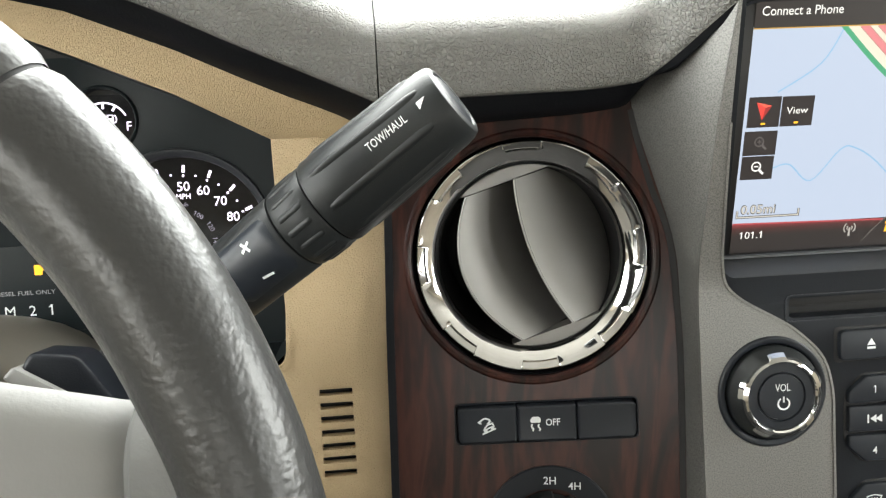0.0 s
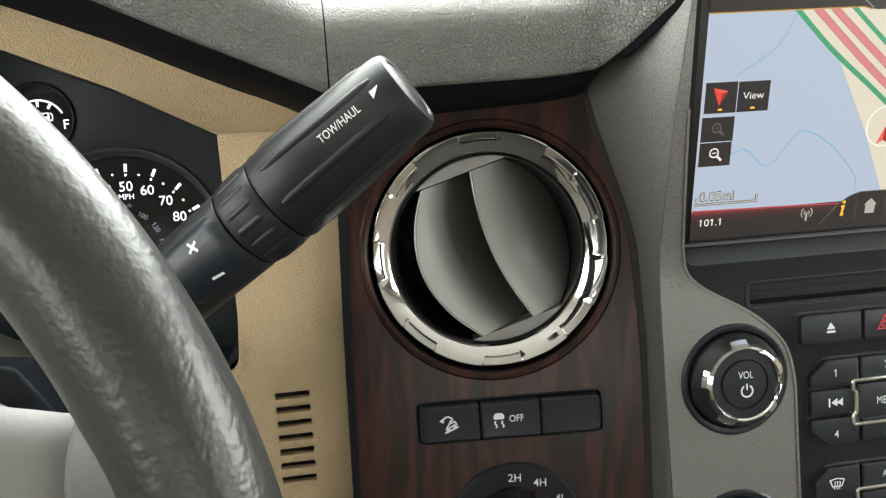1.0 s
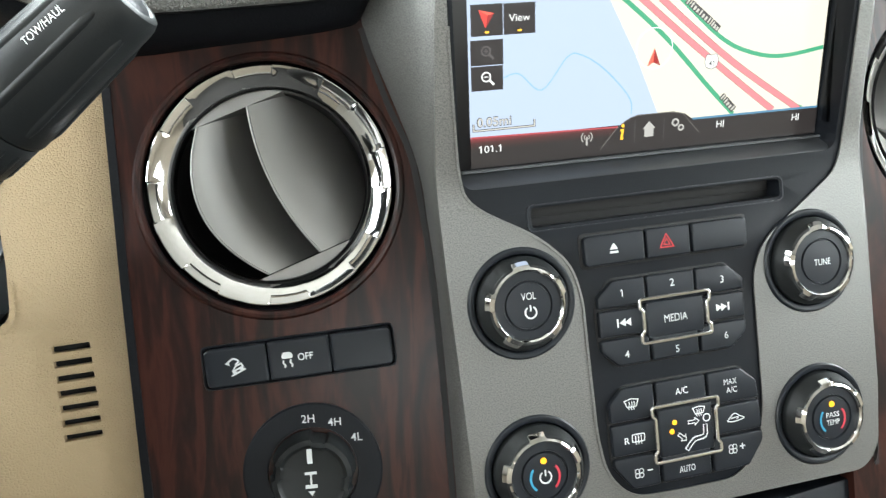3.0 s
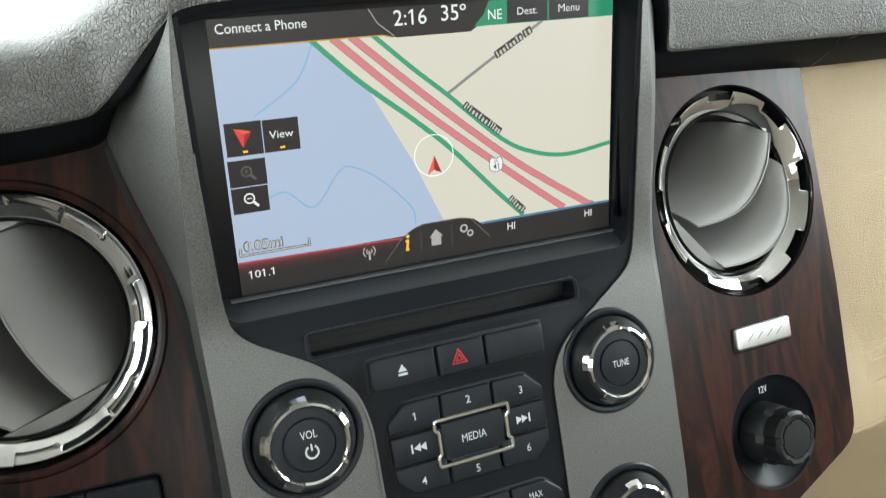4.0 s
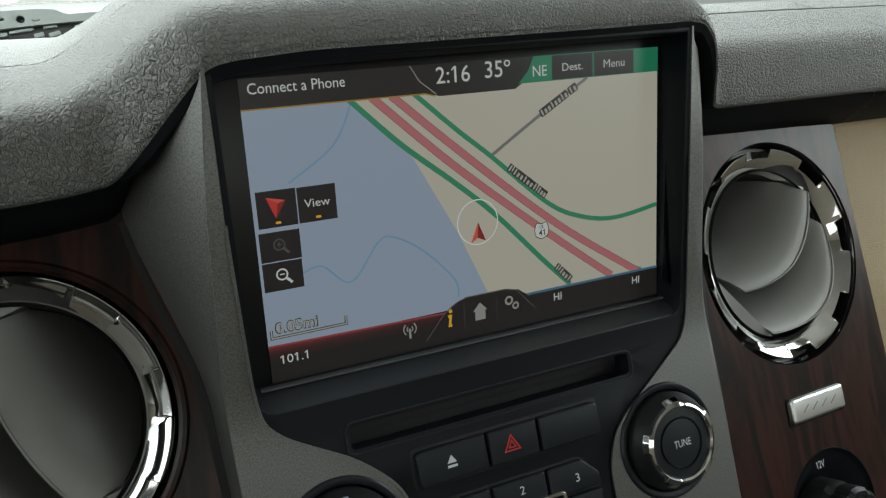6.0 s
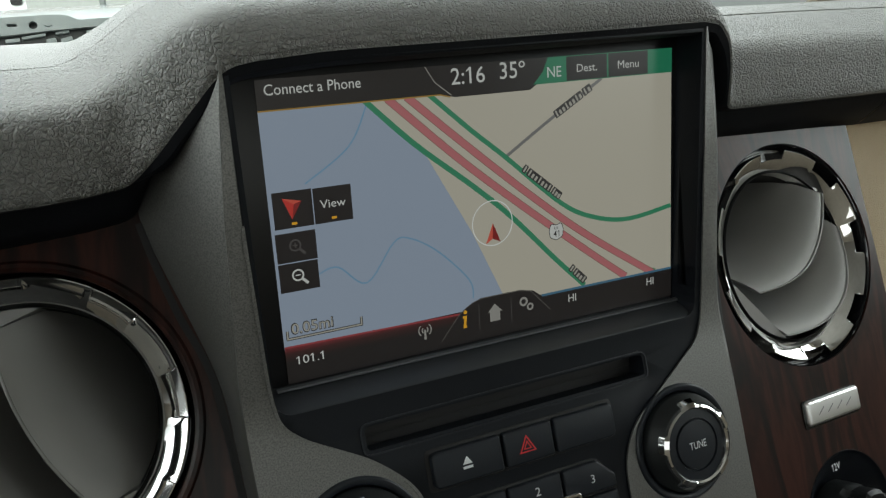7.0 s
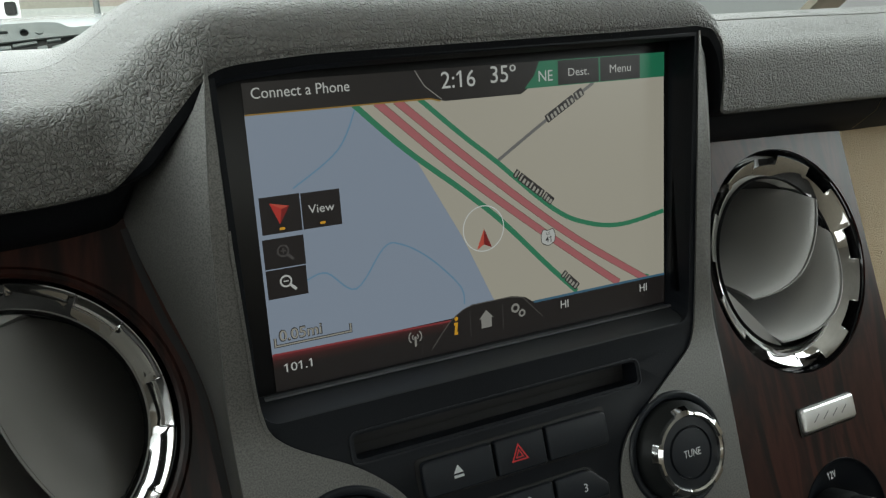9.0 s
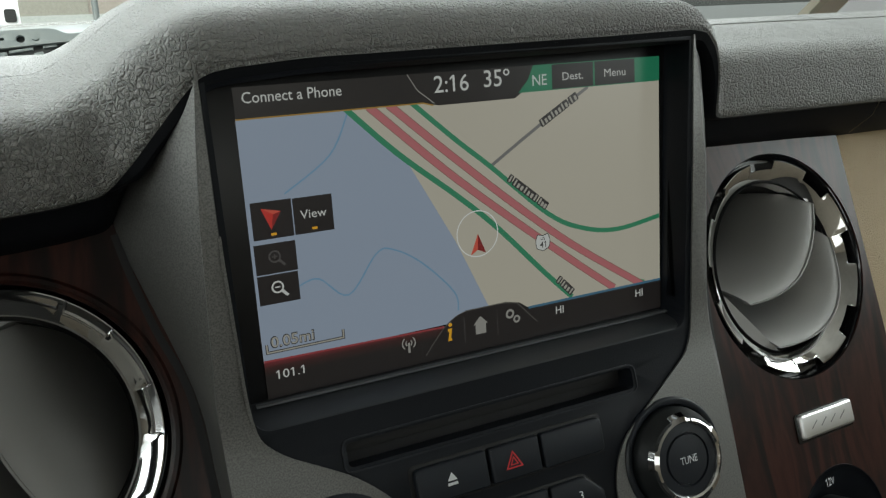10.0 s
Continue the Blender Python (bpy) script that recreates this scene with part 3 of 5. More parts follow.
def top_profile(x):
    zl, zc, y = pad_at(x)
    h = zc - zl
    back = 98.0
    step = float(np.interp(x, [-0.2, -0.15, 0.11, 0.125], [0.8, 0.0, 0.0, 0.6]))
    rows = [(y + 0.0535, zl + 0.95 * h), (y + 0.0535, zl + 0.987 * h + 0.7 * step), (y + 0.055, zl + 0.99 * h + 1.1 * step)]
    rows += [(y + 0.09, zc + 1.0), (0.16, zc + (back - zc) * 0.3 + 1.2), (0.24, zc + (back - zc) * 0.75 + 0.6), (0.32, back), (0.5, back - 7), (0.6, back - 12), (0.615, back - 33)]
    return [(x, a, 1.5 + b * MM) for a, b in rows]


def under_profile(x):
    zl, zc, y = pad_at(x)
    g = float(np.interp(x, [-0.128, -0.1, 0.098, 0.112], [1, 0.14, 0.14, 1]))
    return [(x, y + a, 1.5 + (zl - d * g - 0.3 - (4.0 if g < 0.2 else 0.0)) * MM) for a, d in ((0.0128, 0.9), (0.016, 8.0), (0.030, 19.5), (0.085, 27))]


pad = thing("dashboard_pad", Matrix(), "dark grey grained leather-look dashboard pad with a hood over the screen", "dashboard")
for x0, x1, what in ((-0.88, -0.2378, "front_roll"), (-0.2372, 0.2362, "front_roll"), (0.2368, 0.88, "front_roll")):
    bm = loft([front_profile(x)[3:] for x in pad_stations(x0, x1)])
    for f in bm.faces:
        f.smooth = True
    part(what, bm, LEATHER, pad)
    # lip and underside coloured black to stand in for the pad's own shade
    part("lower_lip", loft([front_profile(x)[:4] for x in pad_stations(x0, x1)]), PAD_SHADE_AND_STRIP, pad, "rolled lower lip with its shade put in as black")
    part("underside", loft([under_profile(x) for x in pad_stations(x0, x1)]), PAD_SHADE_AND_STRIP, pad, "pad underside with its shade put in as black")
part("top_panel", loft([top_profile(x) for x in pad_stations(-0.88, 0.88)]), LEATHER, pad)
part("seam_filler", loft([[(p[0], p[1] + 0.002, p[2] - 0.0015) for p in front_profile(x)] for x in (-0.24, -0.2375, -0.235)]), RECESS_SHADE, pad)
part("seam_filler", loft([[(p[0], p[1] + 0.002, p[2] - 0.0015) for p in front_profile(x)] for x in (0.234, 0.2365, 0.239)]), RECESS_SHADE, pad)

seam = []
for x, y in curve([(0.237, 0.056), (0.247, 0.07), (0.262, 0.09), (0.285, 0.115), (0.33, 0.14)], 5):
    zc = np.interp(y, [p[1] for p in top_profile(x)[1:]], [p[2] for p in top_profile(x)[1:]])
    seam.append([(x - 0.0006, y + 0.0004, zc + 0.0002), (x + 0.0006, y - 0.0004, zc + 0.0002)])
part("seam_line", loft(seam), RECESS_SHADE, pad, "thin dark seam")

# ---- beige trim round the instruments ----
trim = thing("instrument_trim", DRIVER, "beige grained plastic trim panel beside the instruments", "trim panel")
slots = [rect(6.0, 38.2 - 6.47 * k, 15.4, 2.9, 0.6) for k in range(7)]
outer = rounded([(-230, -140), (31.5, -140), (33, 60), (33, 175), (-15.9, 175), (-15.9, 156.1), (-14.5, 77), (-16, 50.5), (-230, 50.5)], [0, 0, 0, 0, 0, 0, 0, 9, 0], 6)
part("panel", plate(outer, slots, -5, 0, 0.5), BEIGE, trim)
# black sheet close behind the slots in place of a deep shaded cavity
part("vent_backing", plate(rect(6, 19, 22, 50), w0=-9, w1=-6), RECESS_SHADE, trim, "black sheet standing in for the shade behind the slots")
strip = bmesh.new()
low = [(-230, 251), (-99.4, 196.4), (-56.7, 177.8), (-15.9, 156.1), (36, 156)]
high = [(-217.4, 276.5, 30), (-87, 213.8, 28), (-31.4, 187, 22), (14, 165.3, 14), (38, 157, 11)]
rows = [[(a * MM, b * MM, w * MM) for (a, b), w in ((p, -6), (p, 0.2), ((p[0] * 0.5 + q[0] * 0.5, p[1] * 0.5 + q[1] * 0.5), q[2] * 0.5), (q[:2], q[2]))] for p, q in zip(low, high)]
part("upper_strip", loft(rows, strip), BEIGE, trim)
opening = [(-230, 251), (-99.4, 196.4), (-56.7, 177.8), (-15.9, 156.1), (-14.5, 77), (-15.5, 58), (-24, 50.5), (-230, 50.5)]
part("opening_rim", ribbon(rounded([(-13.4, 70), (-14.6, 49.2), (-230, 49.2)], [0, 9, 0], 6), 2.0, -0.3, 1.0), BEIGE, trim)
part("opening_wall", loft([[(p[0] * MM, p[1] * MM, w * MM) for p in opening] for w in (-1, -75)]), CLUSTER, trim, "dark inner wall of the instrument opening")

# ---- wood panels ----
left_panel = thing("wood_trim_panel", LEFT, "glossy dark reddish-brown wood veneer panel round an air vent", "trim panel", "wood trim panels")
wood_l = rounded([(-54, -185), (90, -185), (90, -40), (78, 20), (62, 66), (-62, 58), (-60.5, 40), (-59, -45), (-57, -116)], 3)
part("panel", plate(wood_l, [circle(2.8, -7.5, 53.8, 72), rect(9.7, -81.6, 81.5, 17.6, 2, 3.0)], -9, 0), WOOD, left_panel)
part("vent_lip", lathe([(53.6, -1.5), (54.0, 0.5), (55.2, 1.1), (56.6, 0.9), (57.8, -0.2)], 2.8, -7.5, 72), WOOD, left_panel, "raised lip round the vent")
part("edge_strip", ribbon([(-63.5, 60), (-62, 40), (-60.7, -45), (-58.7, -116), (-56, -185)], 3.6, -6, 6.6), PAD_SHADE_AND_STRIP, left_panel, "thin black edge strip")
right_panel = thing("wood_trim_panel", RIGHT, "glossy dark reddish-brown wood veneer panel with a socket and a badge", "trim panel", "wood trim panels")
wood_r = rounded([(-104, -206), (-67, -188), (-22, -172), (39.5, -148), (43.8, -62), (42.6, 66), (-62, 70), (-90, 20)], [2, 4, 8, 12, 3, 3, 3, 3])
part("panel", plate(wood_r, [circle(-16, 0, 54.9, 72), circle(-19.5, -128, 30.2, 64)], -9, 0), WOOD, right_panel)

# ---- beige passenger side ----
glove = thing("passenger_trim", RIGHT, "beige grained plastic panel on the passenger's side of the dashboard", "trim panel")
gp = plate([(-4, -160), (36, -149), (500, -140), (500, 90), (43.0, 90), (43.6, -70), (34, -138), (-4, -154)], [rect(78, -104.5, 28, 5, 2.4, 3), rect(82, -111, 24, 4, 1.9, 3), rect(78, -120.5, 31, 10, 4.8, 3)], -14, -6, 1.0)
part("panel", gp, BEIGE, glove)
edge = [(-4, -160), (36, -149), (500, -140)]
part("lower_roll", loft([[(u * MM, (v + d) * MM, w * MM) for d, w in ((0.6, -6.4), (-1.2, -6.6), (-4, -8.0), (-16, -18), (-40, -42), (-130, -90))] for u, v in curve(edge, 6)]), BEIGE, glove, "panel turning under below its crease")
part("emboss_floor", plate(rect(80, -114, 44, 40), w0=-9, w1=-7.2), BEIGE, glove)
part("crease", ribbon(curve([(62, -9.6), (97, -8.4), (200, -2)], 6), 1.1, -6.4, 0.9), BEIGE, glove)
part("crease", ribbon(curve([(40, -147.2), (68, -148.2), (200, -138)], 6), 1.6, -6.4, 1.2), BEIGE, glove)
lower = thing("lower_dash_panel", RIGHT, "black plastic lower dashboard panel with a power outlet", "panel")
part("panel", plate(rounded([(-240, -360), (-90, -360), (4, -345), (2, -190), (-7, -164), (-60, -176), (-240, -176)], 3), (), -22, -4, 1.5), BLACK, lower)
part("outlet_cover", plate(rounded([(-34, -236), (12, -230), (6, -180), (-2, -170), (-10, -177), (-33, -187)], 4), (), -4, 1.0, 1.0), KEY, lower)
text("AC 110V", -3, -196, 1.2, GREY_INK, lower, width=15, turn=4)
text("150W", -3, -201, 1.2, GREY_INK, lower, width=10, turn=4)
base = thing("dash_structure", Matrix(), "black structure behind the dashboard panels", "panel", kind="structure")
part("backing", box(-0.75, 0.75, 0.13, 0.16, 1.0, 1.58), RECESS_SHADE, base)

# ---- centre stack: silver frame and black fascia ----
BEND, TURN_UP = 48.0, radians(15.4)


BEND_LONG = 24.0


def bent_place(v, w):
    """Where a point v up and w out of the stack's face comes to lie when the face curves upright at BEND."""
    v0, r = BEND - BEND_LONG / 2, BEND_LONG / TURN_UP
    d = v - v0
    if d <= 0:
        return v, w
    a = min(d / BEND_LONG, 1.0) * TURN_UP
    c, s, rest = math.cos(a), math.sin(a), max(0.0, d - BEND_LONG)
    return v0 + r * s + rest * c - w * s, r * (1 - c) + rest * s + w * c


def bent(bm):
    """Curves what lies above BEND upright, as the stack does at the screen."""
    for k in range(7):
        geom = list(bm.verts) + list(bm.edges) + list(bm.faces)
        bmesh.ops.bisect_plane(bm, geom=geom, dist=1e-6, plane_co=(0, (BEND + BEND_LONG * (k / 6 - 0.5)) * MM, 0), plane_no=(0, 1, 0))
    level = bm.faces.layers.int.get("level")
    for f in bm.faces:
        if level and abs(f.calc_center_median().y / MM - BEND) < BEND_LONG / 2:
            f[level] = 0
    for v in bm.verts:
        y, z = bent_place(v.co.y / MM, v.co.z / MM)
        v.co.y, v.co.z = y * MM, z * MM
    return bm


def bent_point(u, v, w=0.0):
    return Vector((u, *bent_place(v, w))) * MM


FASCIA = rounded([(-100, 168), (-99.5, 110), (-97.5, 60), (-95.5, 46), (-88, 39), (-64.6, 25.8), (-50.6, 12.5), (-46.5, -3), (-46.2, -30), (-45.5, -66), (-42.5, -85), (-31, -98),
                  (-5, -99), (23, -99), (35.5, -86), (39.5, -66), (39.4, -30), (39.4, -3), (46.5, 11), (66.6, 24.5), (86, 38), (90, 47), (91, 60), (91.5, 110), (91.5, 168)],
                 [0, 6, 6, 6, 5, 8, 10, 8, 6, 6, 8, 8, 3, 8, 8, 6, 6, 8, 10, 8, 6, 6, 6, 6, 0], 5)
stack = thing("centre_stack", STACK, "satin silver and black centre stack of the dashboard", "console")
silver_outer = rounded([(-100.6, 168), (-105, 118), (-107, 60), (-106.5, 30), (-106, 0), (-104.5, -60), (-103.5, -108), (93, -108), (101.5, -98), (103.3, -66), (102.7, -16), (101, 26), (99.5, 50), (98, 118), (92.2, 168)],
                       [0, 3, 3, 3, 3, 3, 8, 10, 8, 3, 3, 3, 3, 3, 0], 4)
knob_wells = [circle(u, v, 24.2, 40) for u, v in ((-74.5, -2.5), (69.5, -2.5), (69.5, -77), (-74.8, -76.5))]
part("silver_frame", bent(plate(silver_outer, [FASCIA] + knob_wells, -10, 0, 1.0, 3)), SILVER, stack, "satin silver painted frame")


def flank(front, base_points):
    """The rounded flank from the frame's front edge back to the panel beside it."""
    inv = STACK.inverted()
    rows = []
    f = curve([tuple(bent_point(*p)) for p in front], 6)
    b = curve([tuple(inv @ q) for q in base_points], 6)
    for i, (p, q) in enumerate(zip(f, b)):
        p, q = Vector(p), Vector(q)
        out = float(np.interp(i / (len(f) - 1), [0.3, 0.55], [0.45, 0.74]))
        mid = Vector((p.x + (q.x - p.x) * out, p.y + (q.y - p.y) * out, p.z + (q.z - p.z) * 0.2))
        rows.append([tuple(p * (1 - t) ** 2 + mid * 2 * t * (1 - t) + q * t * t) for t in np.linspace(0, 1, 7)])
    return loft(rows)


lf = [(-101, 164), (-104.8, 118), (-106.5, 60), (-106, 30), (-105.5, 0), (-104, -60), (-103, -108)]
lb = [LEFT @ (Vector(p) * MM) for p in ((46, 72, -1), (47.5, 54, -1), (65, 2, -1), (68.8, -28, -1), (71, -59, -1), (72.7, -120, -1), (73, -171, -1))]
part("flank", flank([(u, v, -0.6) for u, v in lf], lb), SILVER, stack)
rf = [(92.6, 164), (97.6, 118), (99.2, 52), (100.8, 26), (102.2, 0), (102.8, -60), (101.5, -97)]
rb = [RIGHT @ (Vector(p) * MM) for p in ((-60, 72, -1), (-63, 54, -1), (-74, 2, -1), (-78, -28, -1), (-80, -59, -1), (-84, -120, -1), (-88.5, -171, -1))]
part("flank", flank([(u, v, -0.6) for u, v in rf], rb), SILVER, stack)
inv_stack = STACK.inverted()
for frame_m, edge_pts in ((LEFT, [(46.2, 58), (49.5, 44), (55.5, 24), (63.6, 2), (67.4, -28), (69.6, -59), (71.3, -120), (71.6, -171)]), (RIGHT, [(-63.5, 62), (-73, 2), (-76.8, -28), (-78.8, -59), (-82.8, -120), (-87.3, -171)])):
    # raised black ribbon drawn for the dark of the gap; nothing is cut open
    gap = ribbon(curve(edge_pts, 5), 2.6, 0.15, 0.35)
    bmesh.ops.transform(gap, verts=gap.verts, matrix=inv_stack @ frame_m)
    part("gap_shade_strip", gap, RECESS_SHADE, stack, "black strip painting in the gap's shade beside the wood panel")
part("silver_lip", bent(ribbon(FASCIA[1:-1], 1.1, -0.4, 0.9)), SILVER, stack, "thin bright lip round the fascia")
SLOT = rect(-4.8, 33.8, 123, 8.6, 2.0)
SCREEN_HOLE = rounded([(-98, 166), (-96, 48.6), (87.5, 48.6), (90, 166)], [0, 7, 7, 0], 5)
part("fascia", bent(plate([(u * 0.997 - 0.01, v) for u, v in FASCIA], [SLOT, SCREEN_HOLE], -12, -0.7, 0.5)), BLACK, stack, "matte black fascia")
part("screen_well", bent(loft([[(p[0] * MM, p[1] * MM, w * MM) for p in SCREEN_HOLE] for w in (-1.0, -16)])), BLACK, stack, "black recess round the screen")
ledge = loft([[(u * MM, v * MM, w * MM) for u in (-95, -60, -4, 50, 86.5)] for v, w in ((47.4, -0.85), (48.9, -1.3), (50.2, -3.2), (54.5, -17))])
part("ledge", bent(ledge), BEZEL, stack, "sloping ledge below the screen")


# ---- air vents ----
def air_vent(m, cu, cv, turn, lip, sunk, shift, vanes, deep, first, caps, floor, floor_mat, label):
    """A round vent: conical toothed chrome ring, dark barrel, two rolled vanes turned by some degrees."""
    vent = thing("air_vent", m @ Matrix.Translation((cu * MM, cv * MM, -sunk * MM)), label, "air vent", "round dashboard vents")
    bowl = [(41.5, -13), (41.6, -6.9), (41.85, -6.3), (42.3, -5.8), (44.3, -3.95), (46.7, -2.2)]
    tooth = bowl + [(48.8, -0.85), (50.8, 0.2), (51.3, 0.42), (51.7, 0.3), (51.85, -0.1), (51.8, -6)]
    notch = bowl + [(47.2, -1.9), (47.55, -1.7), (47.8, -1.85), (47.88, -2.3), (47.88, -4.5), (47.8, -6)]
    eased = bowl + [(r - 0.1, w - 0.4) for r, w in tooth[6:11]] + [tooth[11]]
    bm, rows = bmesh.new(), []
    for k in range(8):
        mid = first + 45 * k
        steps = [(mid - 9.7, eased), (mid - 9.2, notch), *[(mid - 9.2 + 18.4 * j / 6, notch) for j in range(1, 6)], (mid + 9.2, notch), (mid + 9.7, eased), (mid + 10.2, tooth), *[(mid + 10.2 + 24.6 * j / 9, tooth) for j in range(1, 10)]]
        for a, prof in steps:
            c, s = math.cos(radians(a)), math.sin(radians(a))
            rows.append([(r * c * MM, r * s * MM, w * MM) for r, w in prof])
    loft(rows + [rows[0]], bm)
    bmesh.ops.remove_doubles(bm, verts=bm.verts, dist=1e-7)
    part("ring", bm, CHROME, vent, "toothed chrome ring")
    part("notch_floor", lathe(floor, n=96), floor_mat, vent)
    part("well", lathe([(lip + 0.2, sunk - 0.8), (lip - 0.4, sunk - 2.0), (lip - 1.2, -7), (46, -8)], n=72), GLOSS_BLACK, vent)
    # barrel coloured near-black, so its depth's shade is partly painted
    part("barrel", lathe([(41.7, -5), (41.5, -20), (41.0, -108), (0, -110)], n=64), RECESS_SHADE, vent, "vent barrel with its inner shade put in as near-black")
    spin = Matrix.Rotation(radians(turn), 4, "Z")
    for sgn in caps:
        end = [(41.3 * math.sin(radians(a)), sgn * 41.3 * math.cos(radians(a))) for a in np.linspace(-31, 31, 25)]
        bm = plate(end, (), -20.0, -5.0)
        for v in bm.verts:
            v.co.z -= (abs(v.co.y) - 0.0352) * 0.25
        bmesh.ops.transform(bm, verts=bm.verts, matrix=spin)
        part("end_cap", bm, VANE, vent, smooth=False)
    for near, far, bulge, skew, half in vanes:
        rows = []
        for p in np.linspace(-1, 1, 41):
            y = p * (half[1] if p > 0 else half[0])
            b = 1 - p * p
            xn = near - bulge * b + skew * p
            xf = far if far < 20 else max(xn + 1.5, math.sqrt(max(0.0, 40.9 ** 2 - y * y)))
            row = []
            for q in np.linspace(0, 1, 15):
                x = xn + (xf - xn) * q
                w = -2.6 - shift * 0.8 * b + 2.4 * b - deep[0] * (q * (xf - xn) / 44) ** deep[1]
                row.append((x * MM, y * MM, w * MM))
            lip_row = [(xn + 0.1, -1.0), (xn + 0.7, -2.0)]
            under = [(x, y2, w - 0.0024) for x, y2, w in reversed(row[1:])]
            rows.append(row + under + [(lip_row[1][0] * MM, y * MM, row[0][2] - 0.0021), (lip_row[0][0] * MM, y * MM, row[0][2] - 0.001)])
        bm = loft(rows, closed=True)
        bmesh.ops.holes_fill(bm, edges=[e for e in bm.edges if e.is_boundary], sides=0)
        bmesh.ops.transform(bm, verts=bm.verts, matrix=spin)
        vane = part("vane", bm, VANE, vent, "curved satin grey vane")
        bead_rows = [[(row[0][0] + 0.0005 + 0.0006 * math.cos(a), row[0][1], row[0][2] + 0.0006 * math.sin(a)) for a in np.linspace(0, math.tau, 9)[:-1]] for row in rows]
        bm = loft(bead_rows, closed=True)
        bmesh.ops.transform(bm, verts=bm.verts, matrix=spin)
        part("edge_bead", bm, VANE, vane)
    return vent


air_vent(LEFT, 2.8, -7.0, 20, 53.6, 0.0, 0.0, [(-18, 9, 14, -1.0, (34.9, 34.9)), (5.5, 35, 5.5, -1.5, (34.9, 34.9))], (50, 1.5), 5, (1, -1), [(47.0, -3.5), (49.2, -2.4), (51.2, -1.5), (51.6, -1.6), (51.8, -4)], CHROME, "round chrome-ringed air vent with grey vanes beside the lever")
air_vent(RIGHT, -16.0, 0.0, 130, 54.5, 0.9, -3.0, [(-19.5, 2, 17.5, 0.0, (34.0, 35.5)), (2.5, 35, 11, 4.0, (41.4, 30.0))], (58, 1.6), 0, (1,), [(46.8, -6.5), (51.9, -6.0)], GLOSS_BLACK, "round chrome-ringed air vent with grey vanes turned aside")


# ---- rocker switches, four-wheel-drive dial ----
bank = thing("switch_bank", LEFT @ Matrix.Translation((9.7 * MM, -81.6 * MM, 0)) @ Matrix.Rotation(radians(3.0), 4, "Z"), "bank of three black switches in the wood panel", "switch bank")
part("frame", plate(rect(0, 0, 83, 19.2, 3), [rect(0, 0, 81.2, 17.4, 2.2)], -8, 0.5, 0.4), BLACK, bank)
for k in range(3):
    u = -26.7 + 26.7 * k
    bm = plate(rounded([(u - 13.2, -8.3), (u + 13.2, -8.3), (u + 13.2, 8.3), (u - 13.2, 8.3)], [3.0 if k == 0 else 1.2, 3.0 if k == 2 else 1.2, 3.0 if k == 2 else 1.2, 3.0 if k == 0 else 1.2]), (), -8, 5.0, 1.3, 4)
    for v in bm.verts:
        if v.co.z > 0:
            v.co.z -= 0.0012 * (1 - (v.co.y / 0.0082) ** 2) + 0.08 * (0.0082 - v.co.y)
    sw = part("switch", bm, KEY, bank)
    marks = set(bpy.data.objects)
    if k == 0:
        line("icon", curve([(u - 3.4, 1.9), (u - 1, 3.4), (u + 1.2, 2.2), (u - 0.2, 0.8)], 4), 0.8, 4.1, WHITE_INK, sw)
        flat("icon", [(u - 4.6, 1.6), (u - 2.6, 0.6), (u - 2.9, 2.8)], 4.1, WHITE_INK, sw)
        line("icon", [(u - 2.4, -3.9), (u + 3.8, -1.4)], 0.7, 4.1, WHITE_INK, sw)
        line("icon", [(u - 1.8, -2.2), (u + 2.8, -0.2), (u + 2.2, 1.1), (u - 0.2, 0.2), (u - 1.0, -0.9), (u - 1.8, -2.2)], 0.7, 4.1, WHITE_INK, sw)
        flat("icon", circle(u - 0.9, -2.6, 0.9, 12), 4.1, WHITE_INK, sw)
        flat("icon", circle(u + 2.2, -1.3, 0.9, 12), 4.1, WHITE_INK, sw)
    if k == 1:
        flat("icon", rounded([(u - 7.2, 0.4), (u - 3.0, 0.4), (u - 2.6, 1.6), (u - 3.6, 3.2), (u - 6.6, 3.2), (u - 7.6, 1.6)], 0.5), 4.1, WHITE_INK, sw)
        line("icon", curve([(u - 6.6, -0.2), (u - 7.0, -1.4), (u - 6.2, -2.4), (u - 6.6, -3.4)], 4), 0.7, 4.1, WHITE_INK, sw)
        line("icon", curve([(u - 3.6, -0.2), (u - 4.0, -1.4), (u - 3.2, -2.4), (u - 3.6, -3.4)], 4), 0.7, 4.1, WHITE_INK, sw)
        text("OFF", u + 2.6, 0.4, 4.1, WHITE_INK, sw, width=6.4, height=3.2, fat=0.012)
    for mark in set(bpy.data.objects) - marks:
        for v in mark.data.vertices:
            v.co.z = 0.0041 + 0.085 * v.co.y

dial = thing("drive_mode_dial", LEFT @ Matrix.Translation((11.8 * MM, -132 * MM, 0)), "round black four-wheel-drive dial with white lettering", "dial")
part("base", lathe([(30, -4), (30, 0.6), (29.2, 1.2), (19.5, 1.0), (19, -1), (0, -1)], n=64), BLACK, dial)
bm = bmesh.new()
rows = []
for i in range(96):
    a = math.tau * i / 96
    lobe = 1.0 if (i % 24) < 18 else 0.93
    rows.append([(r * lobe * math.cos(a) * MM, r * lobe * math.sin(a) * MM, w * MM) for r, w in ((18.5, 0.5), (17.6, 9), (16.6, 12), (14.6, 12.6), (13.4, 11.4), (12.6, 11.2), (0.01, 11.6))])
loft(rows + [rows[0]], bm)
bmesh.ops.remove_doubles(bm, verts=bm.verts, dist=1e-6)
knob = part("knob", bm, LEVER, dial)
